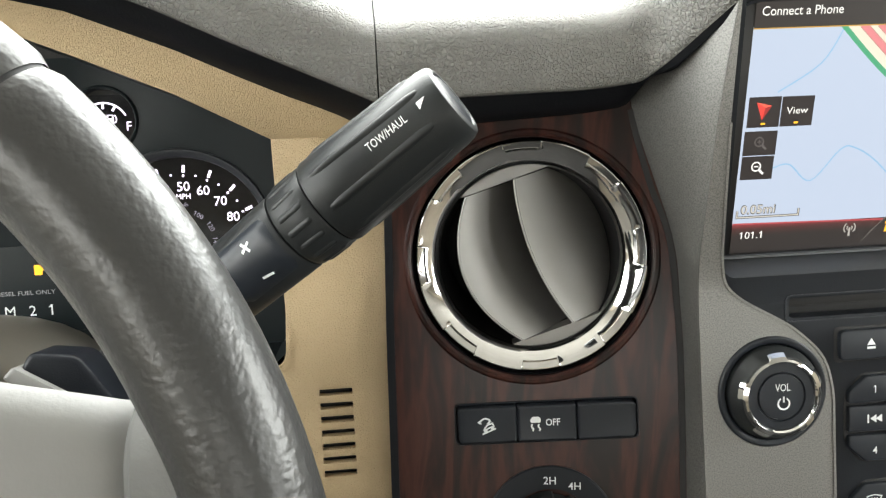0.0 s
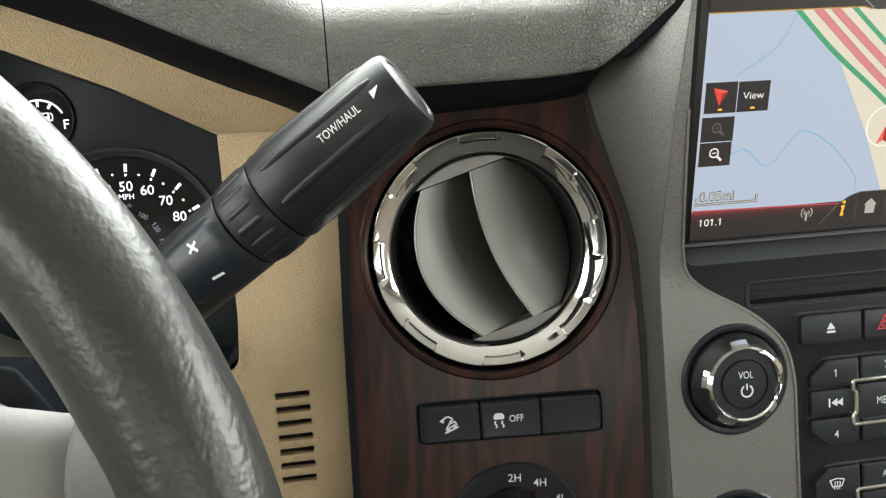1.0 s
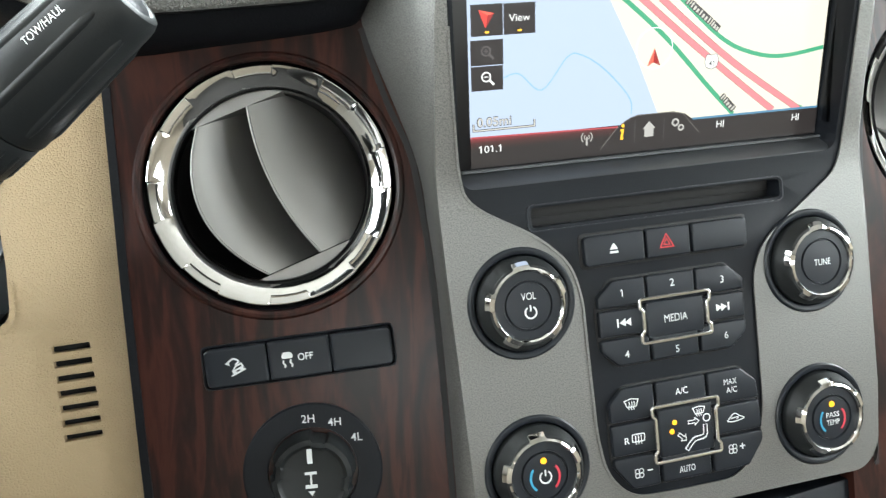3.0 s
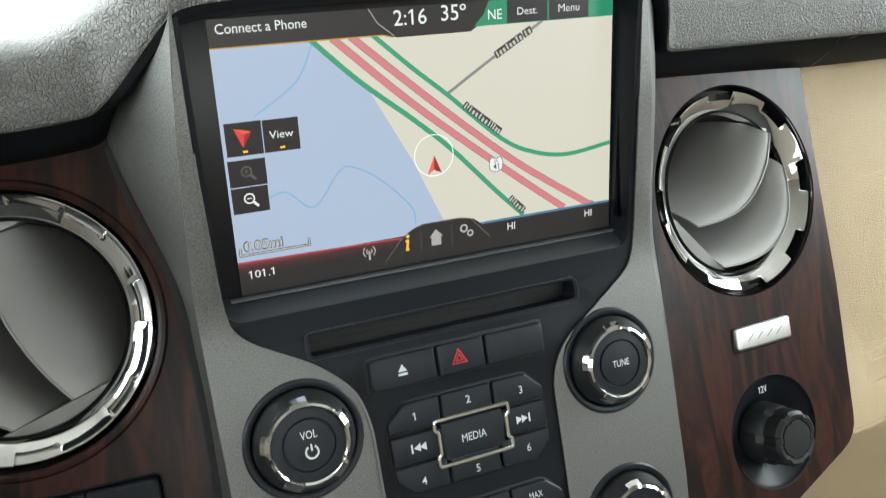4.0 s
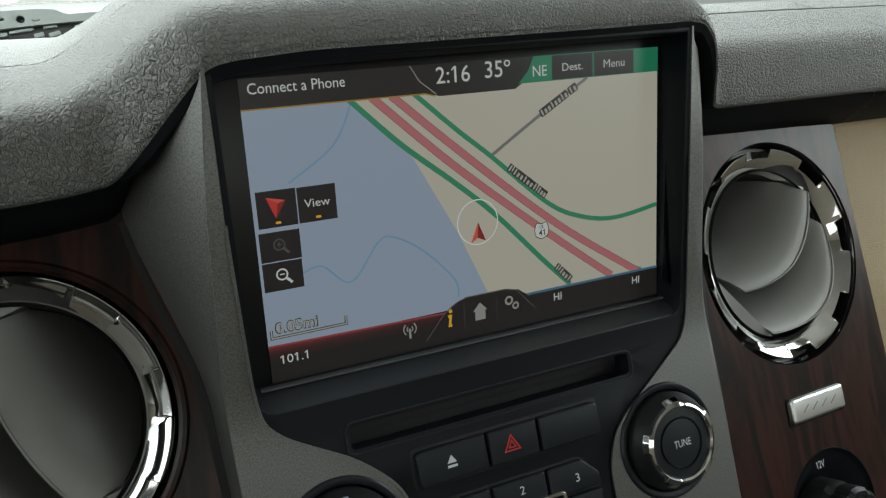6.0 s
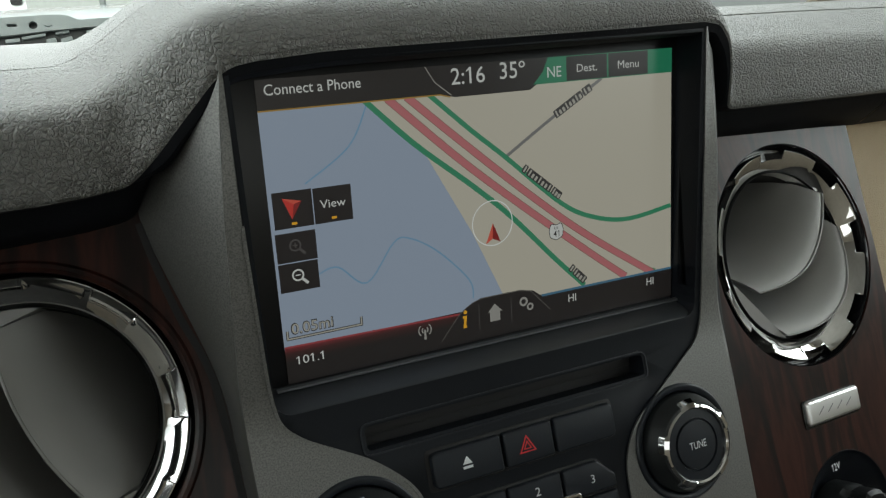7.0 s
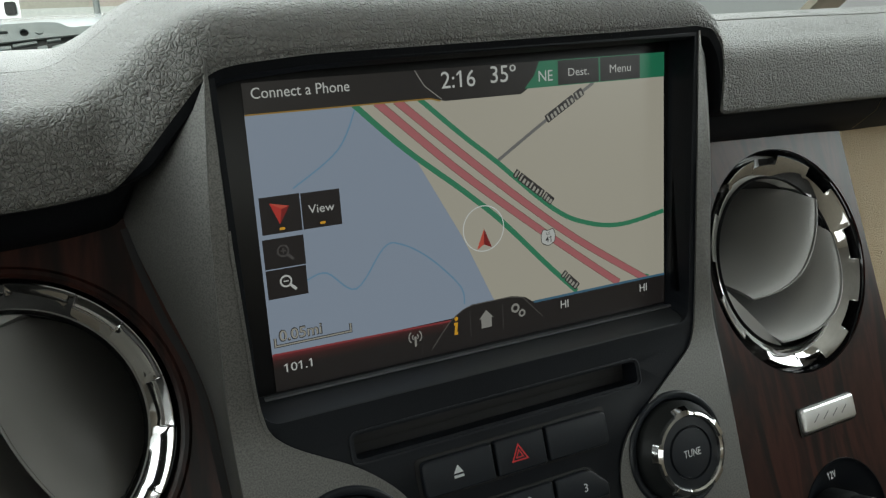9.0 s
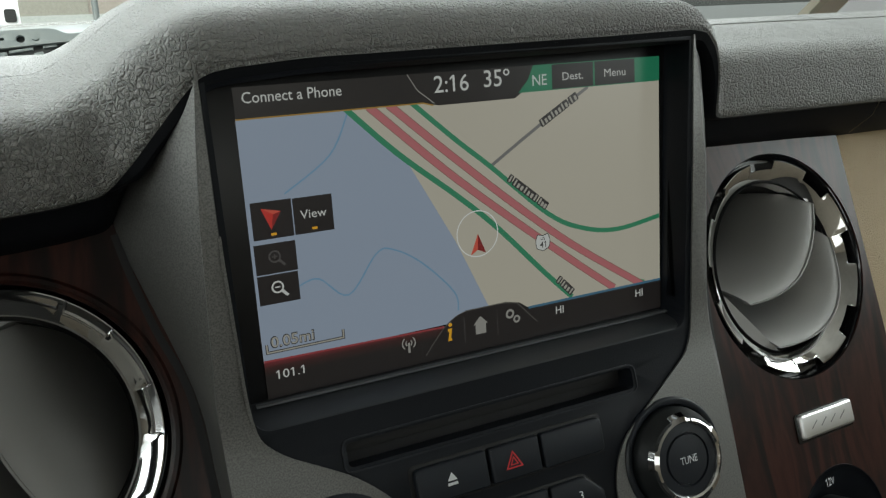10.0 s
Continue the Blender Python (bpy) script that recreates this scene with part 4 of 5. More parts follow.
flat("pointer", rect(-0.5, 9.8, 2.2, 6.2, 0.3), 12.2, WHITE_INK, knob)
line("icon", [(-0.5, -3.6), (-0.5, 2.6)], 0.8, 12.0, WHITE_INK, knob)
line("icon", [(-3, 2.6), (2, 2.6)], 1.2, 12.0, WHITE_INK, knob)
line("icon", [(-3, -3.0), (2, -3.0)], 1.6, 12.0, WHITE_INK, knob)
flat("icon", [(-2, -5), (1, -5), (-0.5, -7)], 12.0, WHITE_INK, knob)
text("2H", -0.7, 23.4, 1.4, WHITE_INK, dial, width=5.6)
text("4H", 10.5, 21.0, 1.4, WHITE_INK, dial, width=5.6)
text("4L", 19.6, 13.6, 1.4, WHITE_INK, dial, width=5.0)


# ---- rotary knobs on the stack ----
def rotary_knob(cu, cv, label):
    k = thing("rotary_knob", STACK @ Matrix.Translation((cu * MM, cv * MM, 0)), label, "knob", "rotary knobs of the centre stack")
    part("well", lathe([(24.6, -0.6), (24.4, 0.5), (23.7, 1.1), (22.6, 1.2), (21.5, 0.6), (20.9, -1.0), (20, -3)], n=56), KEY, k)
    rows = []
    for i in range(160):
        a = math.tau * i / 160
        g = 0.25 if i % 2 else 0.0
        rows.append([((r - g * f) * math.cos(a) * MM, (r - g * f) * math.sin(a) * MM, w * MM) for r, w, f in ((20.4, -3, 0), (20.6, 1.5, 0), (20.2, 3.2, 0), (19.6, 4, 1), (18.2, 7.6, 1), (17.2, 8.7, 0), (15.4, 8.9, 0), (14.2, 7.9, 0), (13.0, 7.3, 0))])
    bm = loft(rows + [rows[0]])
    bmesh.ops.remove_doubles(bm, verts=bm.verts, dist=1e-7)
    part("grip", bm, LEVER, k, "finely ribbed black grip")
    ring = [(14.5, 7.6), (14.7, 9.1), (15.4, 9.85), (16.3, 9.3), (16.8, 7.9)]
    lug = [(14.5, 7.6), (14.7, 9.1), (15.4, 9.9), (17.4, 9.3), (18.9, 7.2)]
    rows = []
    for j in range(5):
        mid = 96 + 72 * j
        for a, prof in ((mid - 14.5, ring), (mid - 11, lug), (mid - 6, lug), (mid, lug), (mid + 6, lug), (mid + 11, lug), (mid + 14.5, ring), *[(mid + 14.5 + 43 * i / 8, ring) for i in range(1, 8)]):
            c, s = math.cos(radians(a)), math.sin(radians(a))
            rows.append([(r * c * MM, r * s * MM, w * MM) for r, w in prof])
    bm = loft(rows + [rows[0]])
    bmesh.ops.remove_doubles(bm, verts=bm.verts, dist=1e-7)
    part("ring", bm, CHROME, k, "chrome ring with five lugs")
    cap = part("cap", lathe([(14.6, 7.5), (14.4, 8.1), (10.9, 8.3), (10.6, 7.4), (10.1, 7.4), (9.8, 8.4), (5, 8.7), (0, 8.8)], n=48), KEY, k)
    return cap


def power_icon(cu, cv, r, w, mat, parent):
    line("icon", arc(cu, cv, r, 120, 420, 18), 0.75, w, mat, parent)
    line("icon", [(cu, cv + 0.2 * r), (cu, cv + 1.25 * r)], 0.75, w, mat, parent)


cap = rotary_knob(-74.5, -2.0, "black volume knob with a chrome lugged ring")
text("VOL", 0.2, 4.1, 9.1, WHITE_INK, cap, width=6.6, height=3.2)
power_icon(0.6, -2.9, 2.5, 9.1, WHITE_INK, cap)
cap = rotary_knob(69.5, -2.0, "black tuning knob with a chrome lugged ring")
text("TUNE", 0, 0, 9.1, WHITE_INK, cap, width=8.6, height=3.0)
for cu, cv, words in ((69.5, -76.0, True), (-74.8, -76.0, False)):
    cap = rotary_knob(cu, cv, "black temperature knob with blue and red arcs and an amber light")
    part("lamp", lathe([(1.4, 8.7), (1.3, 9.2), (0, 9.4)], 0, 6.6, 16), LED, cap, "lit amber light")
    line("blue_arc", arc(0, -0.6, 6.6, 140, 230), 1.0, 9.1, BLUE_ARC, cap)
    line("red_arc", arc(0, -0.6, 6.6, 40, -50), 1.0, 9.1, RED_ARC, cap)
    if words:
        text("PASS", 0, 1.6, 9.1, WHITE_INK, cap, width=7.0, height=2.5)
        text("TEMP", 0, -2.0, 9.1, WHITE_INK, cap, width=7.0, height=2.5)
    else:
        power_icon(0.2, -0.6, 2.6, 9.1, WHITE_INK, cap)

# ---- disc slot and button groups ----
player = thing("disc_slot", STACK, "black disc slot below the screen", "disc slot")
part("opening", plate(rect(-4.8, 33.8, 123, 8.6, 2.0), w0=-13, w1=-10.5), RECESS_SHADE, player)
part("flap", plate(rect(-4.8, 35.6, 121, 4.4, 0.5), w0=-9.0, w1=-8.2, bevel=0.3), RECESS_SHADE, player)
part("surround", ribbon(rect(-4.8, 33.6, 126, 11.4, 3.4, n=5), 0.6, -0.7, 0.4, closed=True), KEY, player)


def button_group(label):
    return thing("button_group", STACK, label, "buttons", "button groups of the centre stack")


def key(parent, pts, r, w1=1.95, mat=None):
    cu, cv = sum(p[0] for p in pts) / len(pts), sum(p[1] for p in pts) / len(pts)
    pts = [(u - math.copysign(0.25, u - cu), v - math.copysign(0.25, v - cv)) for u, v in pts]
    r = [max(1.0, x) for x in r] if isinstance(r, list) else max(1.0, r)
    return part("button", plate(rounded(pts, r, 3), (), -6, w1, 0.9, 4), mat or KEY, parent)


row = button_group("row of three black buttons with eject and hazard signs")
part("tray", plate(rect(-4.2, 16.3, 83.5, 16.0, 2.5), w0=-3, w1=-0.4, bevel=0.4), RECESS_SHADE, row)
for u0, u1, rr in ((-44.6, -15.4, [2.5, 0.6, 0.6, 2.5]), (-14.6, 7.2, [0.6] * 4), (8.0, 36.3, [0.6, 2.5, 2.5, 0.6])):
    k = key(row, [(u0, 9.4), (u1, 9.4), (u1, 23.2), (u0, 23.2)], rr, 2.4)
    if u0 < -40:
        flat("icon", [(-32.6, 16.1), (-28.6, 16.1), (-30.6, 19.1)], 2.6, WHITE_INK, k)
        flat("icon", rect(-30.6, 14.9, 4.0, 1.0), 2.6, WHITE_INK, k)
    elif u0 < 0:
        line("icon", [(-8.2, 14.0), (-1.6, 14.0), (-4.9, 19.9)], 0.55, 2.6, RED_INK, k, closed=True)
        line("icon", [(-6.4, 15.1), (-3.4, 15.1), (-4.9, 17.8)], 0.45, 2.6, RED_INK, k, closed=True)


def bead(pts, width, w, high):
    """A closed bead with a rounded back along pts."""
    pts = [Vector(p) for p in pts]
    k, rows = len(pts), []
    for i, p in enumerate(pts):
        d1, d2 = (p - pts[i - 1]).normalized(), (pts[(i + 1) % k] - p).normalized()
        d = (d1 + d2).normalized()
        n = Vector((-d.y, d.x)) / max(0.6, d.dot(d1))
        rows.append([((p.x + n.x * a * width / 2) * MM, (p.y + n.y * a * width / 2) * MM, (w + high * b) * MM) for a, b in ((1, -1.2), (1, 0.35), (0.86, 0.72), (0.5, 0.95), (0, 1.0), (-0.5, 0.95), (-0.86, 0.72), (-1, 0.35), (-1, -1.2))])
    return loft(rows + [rows[0]])


def chrome_frame(parent, u0, u1, v0, v1):
    o = rounded([(u0 - 0.6, v0 + 0.5), (u1 + 0.6, v0 + 0.5), (u1 + 0.6, v0 + 4.6), (u1 - 0.9, v0 + 5.8), (u1 - 0.9, v1 - 5.8), (u1 + 0.6, v1 - 4.6), (u1 + 0.6, v1 - 0.5), (u0 - 0.6, v1 - 0.5), (u0 - 0.6, v1 - 4.6), (u0 + 0.9, v1 - 5.8), (u0 + 0.9, v0 + 5.8), (u0 - 0.6, v0 + 4.6)], [1.4, 1.4, 0.8, 0.8, 0.8, 0.8, 1.4, 1.4, 0.8, 0.8, 0.8, 0.8], 4)
    part("frame", bead(o, 2.0, 1.9, 1.7), CHROME, parent, "chrome frame")


media = button_group("black audio buttons numbered one to six round a chrome frame")
part("tray", plate(rounded([(-41.5, -7), (-34, 3.2), (26, 3.2), (33.5, -7), (33.5, -27), (26, -37.5), (-34, -37.5), (-41.5, -27)], 4), w0=-3, w1=-0.4, bevel=0.4), RECESS_SHADE, media)
cu0, cu1, cu2, cu3 = -40.6, -16.4, 8.0, 32.6
for name_, pts, r in (
        ("1", [(cu0, -10.1), (cu1 - 0.4, -10.1), (cu1 - 0.4, 2.4), (-33, 2.4), (cu0, -5)], 1.2), ("2", [(cu1 + 0.4, -10.1), (cu2 - 0.4, -10.1), (cu2 - 0.4, 2.4), (cu1 + 0.4, 2.4)], 0.5),
        ("3", [(cu2 + 0.4, -10.1), (cu3, -10.1), (cu3, -5), (25, 2.4), (cu2 + 0.4, 2.4)], 1.2),
        ("back", [(cu0, -23.1), (cu1 - 0.4, -23.1), (cu1 - 0.4, -10.9), (cu0, -10.9)], 0.5), ("next", [(cu2 + 0.4, -23.1), (cu3, -23.1), (cu3, -10.9), (cu2 + 0.4, -10.9)], 0.5),
        ("4", [(-33, -36.6), (cu1 - 0.4, -36.6), (cu1 - 0.4, -23.9), (cu0, -23.9), (cu0, -29)], 1.2), ("5", [(cu1 + 0.4, -36.6), (cu2 - 0.4, -36.6), (cu2 - 0.4, -23.9), (cu1 + 0.4, -23.9)], 0.5),
        ("6", [(cu2 + 0.4, -36.6), (25, -36.6), (cu3, -29), (cu3, -23.9), (cu2 + 0.4, -23.9)], 1.2)):
    k = key(media, pts, r)
    place = {"1": (-28.6, -3.8), "2": (-3.6, -2.2), "3": (21.5, -4.2), "4": (-28.4, -31.4), "5": (-3.6, -32.6), "6": (21.6, -30.2)}.get(name_)
    if place:
        text(name_, *place, 2.0, WHITE_INK, k, height=3.3)
    else:
        u, s = (-28.8, 1) if name_ == "back" else (21.0, -1)
        flat("icon", [(u - s * 2.0, -17), (u + s * 1.0, -15.2), (u + s * 1.0, -18.8)], 2.0, WHITE_INK, k)
        flat("icon", [(u + s * 0.6, -17), (u + s * 3.6, -15.2), (u + s * 3.6, -18.8)], 2.05, WHITE_INK, k)
        flat("icon", rect(u - s * 2.8, -17, 0.8, 3.8), 2.0, WHITE_INK, k)
chrome_frame(media, -20.2, 13.2, -28.2, -7.4)
k = key(media, [(-18, -26.2), (11, -26.2), (11, -9.4), (-18, -9.4)], 0.8, 2.6)
text("MEDIA", -3.5, -18, 2.8, WHITE_INK, k, width=11.5, height=3.4)

climate = button_group("black climate buttons round a chrome-framed airflow selector")
part("tray", plate(rounded([(-40, -56), (-33, -45.5), (28, -45.5), (36.5, -55), (38.5, -79), (30, -94.5), (-31, -94.5), (-40.5, -80)], 4), w0=-3, w1=-0.4, bevel=0.4), RECESS_SHADE, climate)
d0, d1, d2, d3 = -39.4, -16.6, 9.6, 36.2
keys = (
    ([(d0, -62.0), (d1 - 0.4, -62.0), (d1 - 0.4, -46.4), (-33, -46.4), (d0, -53)], 1.2), ([(d1 + 0.4, -62.0), (d2 - 0.4, -62.0), (d2 - 0.4, -46.4), (d1 + 0.4, -46.4)], 0.5),
    ([(d2 + 0.4, -62.0), (d3, -62.0), (d3 - 0.8, -53), (27.5, -46.4), (d2 + 0.4, -46.4)], 1.2), ([(d0, -77.6), (d1 - 0.4, -77.6), (d1 - 0.4, -62.8), (d0, -62.8)], 0.5),
    ([(d2 + 0.4, -76.6), (d3 + 0.8, -76.6), (d3, -62.8), (d2 + 0.4, -62.8)], 0.5), ([(-31, -93.6), (d1 - 0.4, -93.6), (d1 - 0.4, -78.4), (d0, -78.4), (d0, -82)], 1.2),
    ([(d1 + 0.4, -93.6), (d2 - 0.4, -93.6), (d2 - 0.4, -78.4), (d1 + 0.4, -78.4)], 0.5), ([(d2 + 0.4, -93.6), (29, -93.6), (d3 + 0.8, -82), (d3 + 0.8, -77.4), (d2 + 0.4, -77.4)], 1.2))
made = [key(climate, p, r) for p, r in keys]


def demist(cu, cv, s, w, mat, parent):
    line("icon", [(cu - 3.4 * s, cv + 1.8 * s), (cu - 2.2 * s, cv - 1.2 * s), (cu + 2.2 * s, cv - 1.2 * s), (cu + 3.4 * s, cv + 1.8 * s), (cu, cv + 2.5 * s)], 0.5 * s, w, mat, parent, closed=True)
    for d in (-1.2, 0, 1.2):
        line("icon", curve([(cu + d * s, cv + 1.2 * s), (cu + (d + 0.3) * s, cv), (cu + (d - 0.3) * s, cv - 1.4 * s), (cu + d * s, cv - 2.6 * s)], 3), 0.45 * s, w, mat, parent)


def fan(cu, cv, w, mat, parent):
    for a in (45, 135, 225, 315):
        line("icon", circle(cu + 1.35 * math.cos(radians(a)), cv + 1.35 * math.sin(radians(a)), 1.1, 12), 0.45, w, mat, parent, closed=True)


demist(-28.6, -54.2, 1.0, 2.0, WHITE_INK, made[0])
text("A/C", -3.4, -52.2, 2.0, WHITE_INK, made[1], width=6.2, height=3.2)
text("MAX", 21.6, -52.0, 2.0, WHITE_INK, made[2], width=6.6, height=2.8)
text("A/C", 22.0, -56.0, 2.0, WHITE_INK, made[2], width=5.6, height=2.8)
text("R", -32.2, -70.6, 2.0, WHITE_INK, made[3], height=3.0)
line("icon", rect(-26.6, -70.0, 6.0, 3.4, 0.6), 0.5, 2.0, WHITE_INK, made[3], closed=True)
for d in (-1.4, 0, 1.4):
    line("icon", [(-26.6 + d, -68.9), (-26.6 + d, -73.0)], 0.45, 2.0, WHITE_INK, made[3])
line("icon", curve([(18.6, -70.6), (20.2, -69.0), (22.6, -67.4), (25.0, -68.8), (27.4, -70.2), (22, -71.2), (18.6, -70.6)], 4), 0.5, 2.0, WHITE_INK, made[4])
line("icon", curve([(20.6, -69.6), (24.4, -69.2), (23.4, -70.4)], 4), 0.5, 2.0, WHITE_INK, made[4])
fan(-27.6, -86.4, 2.0, WHITE_INK, made[5])
flat("icon", rect(-22.2, -85.8, 2.6, 0.7), 2.0, WHITE_INK, made[5])
text("AUTO", -3.6, -88.6, 2.0, WHITE_INK, made[6], width=8.0, height=3.0)
fan(20.4, -84.0, 2.0, WHITE_INK, made[7])
flat("icon", rect(25.4, -83.4, 2.8, 0.7), 2.0, WHITE_INK, made[7])
flat("icon", rect(25.4, -83.4, 0.7, 2.8), 2.03, WHITE_INK, made[7])
chrome_frame(climate, -18.8, 13.4, -83.8, -57.0)
k = key(climate, [(-16.6, -81.8), (11.2, -81.8), (11.2, -59.0), (-16.6, -59.0)], 0.8, 2.6)
demist(4.0, -62.8, 0.9, 2.8, WHITE_INK, k)
line("icon", circle(7.6, -66.4, 1.7, 16), 0.6, 2.8, WHITE_INK, k, closed=True)
line("icon", curve([(6.6, -69.4), (6.0, -74.6), (0.6, -75.6), (-3.6, -79.8)], 4), 2.4, 2.8, WHITE_INK, k)
line("icon", curve([(6.6, -69.6), (5.9, -74.5), (0.6, -75.6), (-3.3, -79.5)], 4), 1.3, 2.84, KEY, k)
for tip, tail in (((3.6, -67.2), (-1.8, -67.2)), ((-3.4, -75.2), (-7.0, -71.8))):
    d = (Vector(tip) - Vector(tail)).normalized()
    n2 = Vector((-d.y, d.x))
    a, b = Vector(tip), Vector(tail)
    line("icon", [tuple(b + n2 * 0.7), tuple(a - d * 2 + n2 * 0.7), tuple(a - d * 2 + n2 * 1.7), tuple(a), tuple(a - d * 2 - n2 * 1.7), tuple(a - d * 2 - n2 * 0.7), tuple(b - n2 * 0.7)], 0.45, 2.8, WHITE_INK, k, closed=True)
for u, v in ((-8.6, -66.0), (-10.2, -70.0)):
    part("lamp", lathe([(1.2, 2.6), (1.1, 3.0), (0, 3.1)], u, v, 16), LED, k, "lit amber light")

# ---- right panel: badge and power socket ----
badge = thing("badge", RIGHT @ Matrix.Translation((-17.1 * MM, -75.6 * MM, 0)) @ Matrix.Rotation(radians(-2), 4, "Z"), "small silver metal badge with incised strokes on the wood panel", "badge")
bm = plate(rect(0, 0, 38.6, 12.0, 2.2, n=6), (), 0, 2.4, 1.7, 5)
part("plaque", bm, BADGE, badge)
part("recess", plate(rect(-0.6, -0.4, 40.6, 13.6, 2), w0=0.1, w1=0.5), GLOSS_BLACK, badge)
for u in (-10.2, -3.4, 3.4, 10.2):
    part("stroke", ribbon([(u - 2.2, -1.6), (u + 2.2, 1.6)], 0.55, 2.35, 0.1), GREY_INK, badge)
socket = thing("power_socket", RIGHT @ Matrix.Translation((-20.5 * MM, -127.5 * MM, 0)), "round black twelve-volt socket with a capped plug", "socket")
part("base", lathe([(31.4, -6), (30.4, -0.6), (30.1, 0.35), (29.6, 0.2), (29.2, -1.0), (27.5, -2.6), (23, -4.5), (18, -9), (15, -10), (0, -10)], 1.0, -0.5, 64), BLACK, socket)
rows = []
for i in range(96):
    a = math.tau * i / 96
    g = 1.0 if (i % 16) < 12 else 0.93
    rows.append([(r * (g if r > 9 and w > 4.5 else 1) * math.cos(a) * MM, r * (g if r > 9 and w > 4.5 else 1) * math.sin(a) * MM - 1.5 * MM, w * MM) for r, w in ((16.2, -8), (15.6, 2), (13.6, 5), (14.6, 6), (14.2, 13.6), (12.4, 15.2), (10.4, 14.8), (9.9, 14.0), (9.5, 15.0), (0.01, 15.4))])
bm = loft(rows + [rows[0]])
bmesh.ops.remove_doubles(bm, verts=bm.verts, dist=1e-6)
part("plug", bm, LEVER, socket, "ribbed black plug")
text("12V", -1.9, 23.1, -0.8, WHITE_INK, socket, width=6.0, height=3.6)


# ---- touchscreen ----
tablet = thing("touchscreen", SCREEN, "lit navigation touchscreen with a street map in a black surround", "touchscreen")
part("glass", plate(rect(-3, -1, 198, 122, 3), w0=-4, w1=-0.1, bevel=0.3), SCREEN_GLASS, tablet, "glossy black screen glass")
TOP, BOTTOM = 52.2, -54.6
page = flat("map", [(-87, -41.6), (87, -41.6), (87, 42.6), (-87, 42.6)], 0.05, S_LAND, tablet, "pale map with a blue area")
flat("blue_area", [(-87, -41.6), (4.4, -41.6), (1.5, -36.4), (-10.1, -10.7), (-26.7, 19.8), (-48.4, 42.6), (-87, 42.6)], 0.09, S_WATER, page)
line("river", curve([(-48.4, 41.6), (-56.3, 27.4), (-73.5, 16.1)], 6), 0.5, 0.12, S_RIVER, page)
line("river", curve([(-71.9, -16.4), (-64.5, -15.1), (-54.1, -22.8), (-42.4, -9.6), (-35.7, -9.2), (-24.7, -16.1), (-12.4, -29.3), (-11.0, -37)], 6), 0.5, 0.12, S_RIVER, page)
line("road", curve([(6.1, 16.2), (26.9, 28.6), (51.5, 42.4)], 4), 1.3, 0.14, S_GREY, page)
line("road", curve([(-49.4, 42.4), (-30.9, 24.8), (-9.0, 7.2), (7.5, -7.3), (27.7, -28.2), (41.2, -41.4)], 6), 2.1, 0.16, S_GREEN, page)
line("road", curve([(-24.6, 42.4), (-7.8, 27.6), (6.1, 16.2), (31.1, -5.4), (47.4, -13.5), (64.7, -16.5), (86.8, -13.9)], 6), 1.9, 0.16, S_GREEN, page)
line("road", [(70, -38.6), (78.5, -41.4)], 1.2, 0.15, S_GREEN, page)
for ends in (((-40.9, 42.4), (-12.2, 16.5), (15.2, -5.7), (41.5, -25.9), (58.6, -38.6), (62.6, -41.4)), ((-33.4, 42.4), (-11.8, 23.6), (15.5, 0.8), (41.7, -19.3), (73.6, -40.2), (75.4, -41.4))):
    line("highway_edge", curve(ends, 6), 3.1, 0.17, S_CASING, page)
line("highway", curve([(-40.9, 42.4), (-12.2, 16.5), (15.2, -5.7), (41.5, -25.9), (58.6, -38.6), (62.6, -41.4)], 6), 2.6, 0.18, S_ROAD, page)
line("highway", curve([(-33.4, 42.4), (-11.8, 23.6), (15.5, 0.8), (41.7, -19.3), (73.6, -40.2), (75.4, -41.4)], 6), 2.6, 0.18, S_ROAD, page)


def name_bars(words, u, v, turn):
    """A road's name as dark word-long bars with a pale bar for each letter."""
    c, s = math.cos(radians(turn)), math.sin(radians(turn))
    at = -sum(words) / 2 - 0.5 * (len(words) - 1)
    for n in words:
        m = at + n / 2
        flat("name_bar", rect(u + m * c, v + m * s, n + 0.5, 3.3, 0.5, turn), 0.21, S_LABEL, page)
        count = max(1, round(n / 1.75))
        for k in range(count):
            d = at + n * (k + 0.5) / count
            tall = 2.6 if k == 0 or (k * 7) % 3 == 0 else 1.9
            lift = (tall - 2.6) / 2
            flat("letter_bar", rect(u + d * c - lift * s, v + d * s + lift * c, 1.15 if k % 3 else 0.8, tall, 0.35, turn), 0.24, S_HALO, page)
        at += n + 1.0


name_bars([1.6, 13.0, 4.6], 22.2, 4.4, -39)
name_bars([14.4, 4.0], 37.6, 34.8, 29)
name_bars([1.6, 7.0], 38.0, -36.0, -45)
flat("route_shield", rounded([(25.0, -18.6), (28.0, -20.0), (31.0, -18.6), (31.4, -15.6), (30.4, -13.0), (28.0, -13.8), (25.6, -13.0), (24.6, -15.6)], 0.8), 0.26, S_WHITE, page)
line("shield_edge", rounded([(25.0, -18.6), (28.0, -20.0), (31.0, -18.6), (31.4, -15.6), (30.4, -13.0), (28.0, -13.8), (25.6, -13.0), (24.6, -15.6)], 0.8), 0.3, 0.28, S_LABEL, page, closed=True)
text("41", 28.0, -17.3, 0.3, S_LABEL, page, height=2.5)
text("US", 28.0, -14.9, 0.3, S_LABEL, page, height=1.2)
line("position_ring", circle(-1.0, -8.6, 8.8, 40), 0.4, 0.26, S_RING, page, closed=True)
flat("position_arrow", [(-4.4, -16.6), (-1.3, -14.8), (-0.9, -8.6)], 0.3, S_BRIGHT_RED, page)
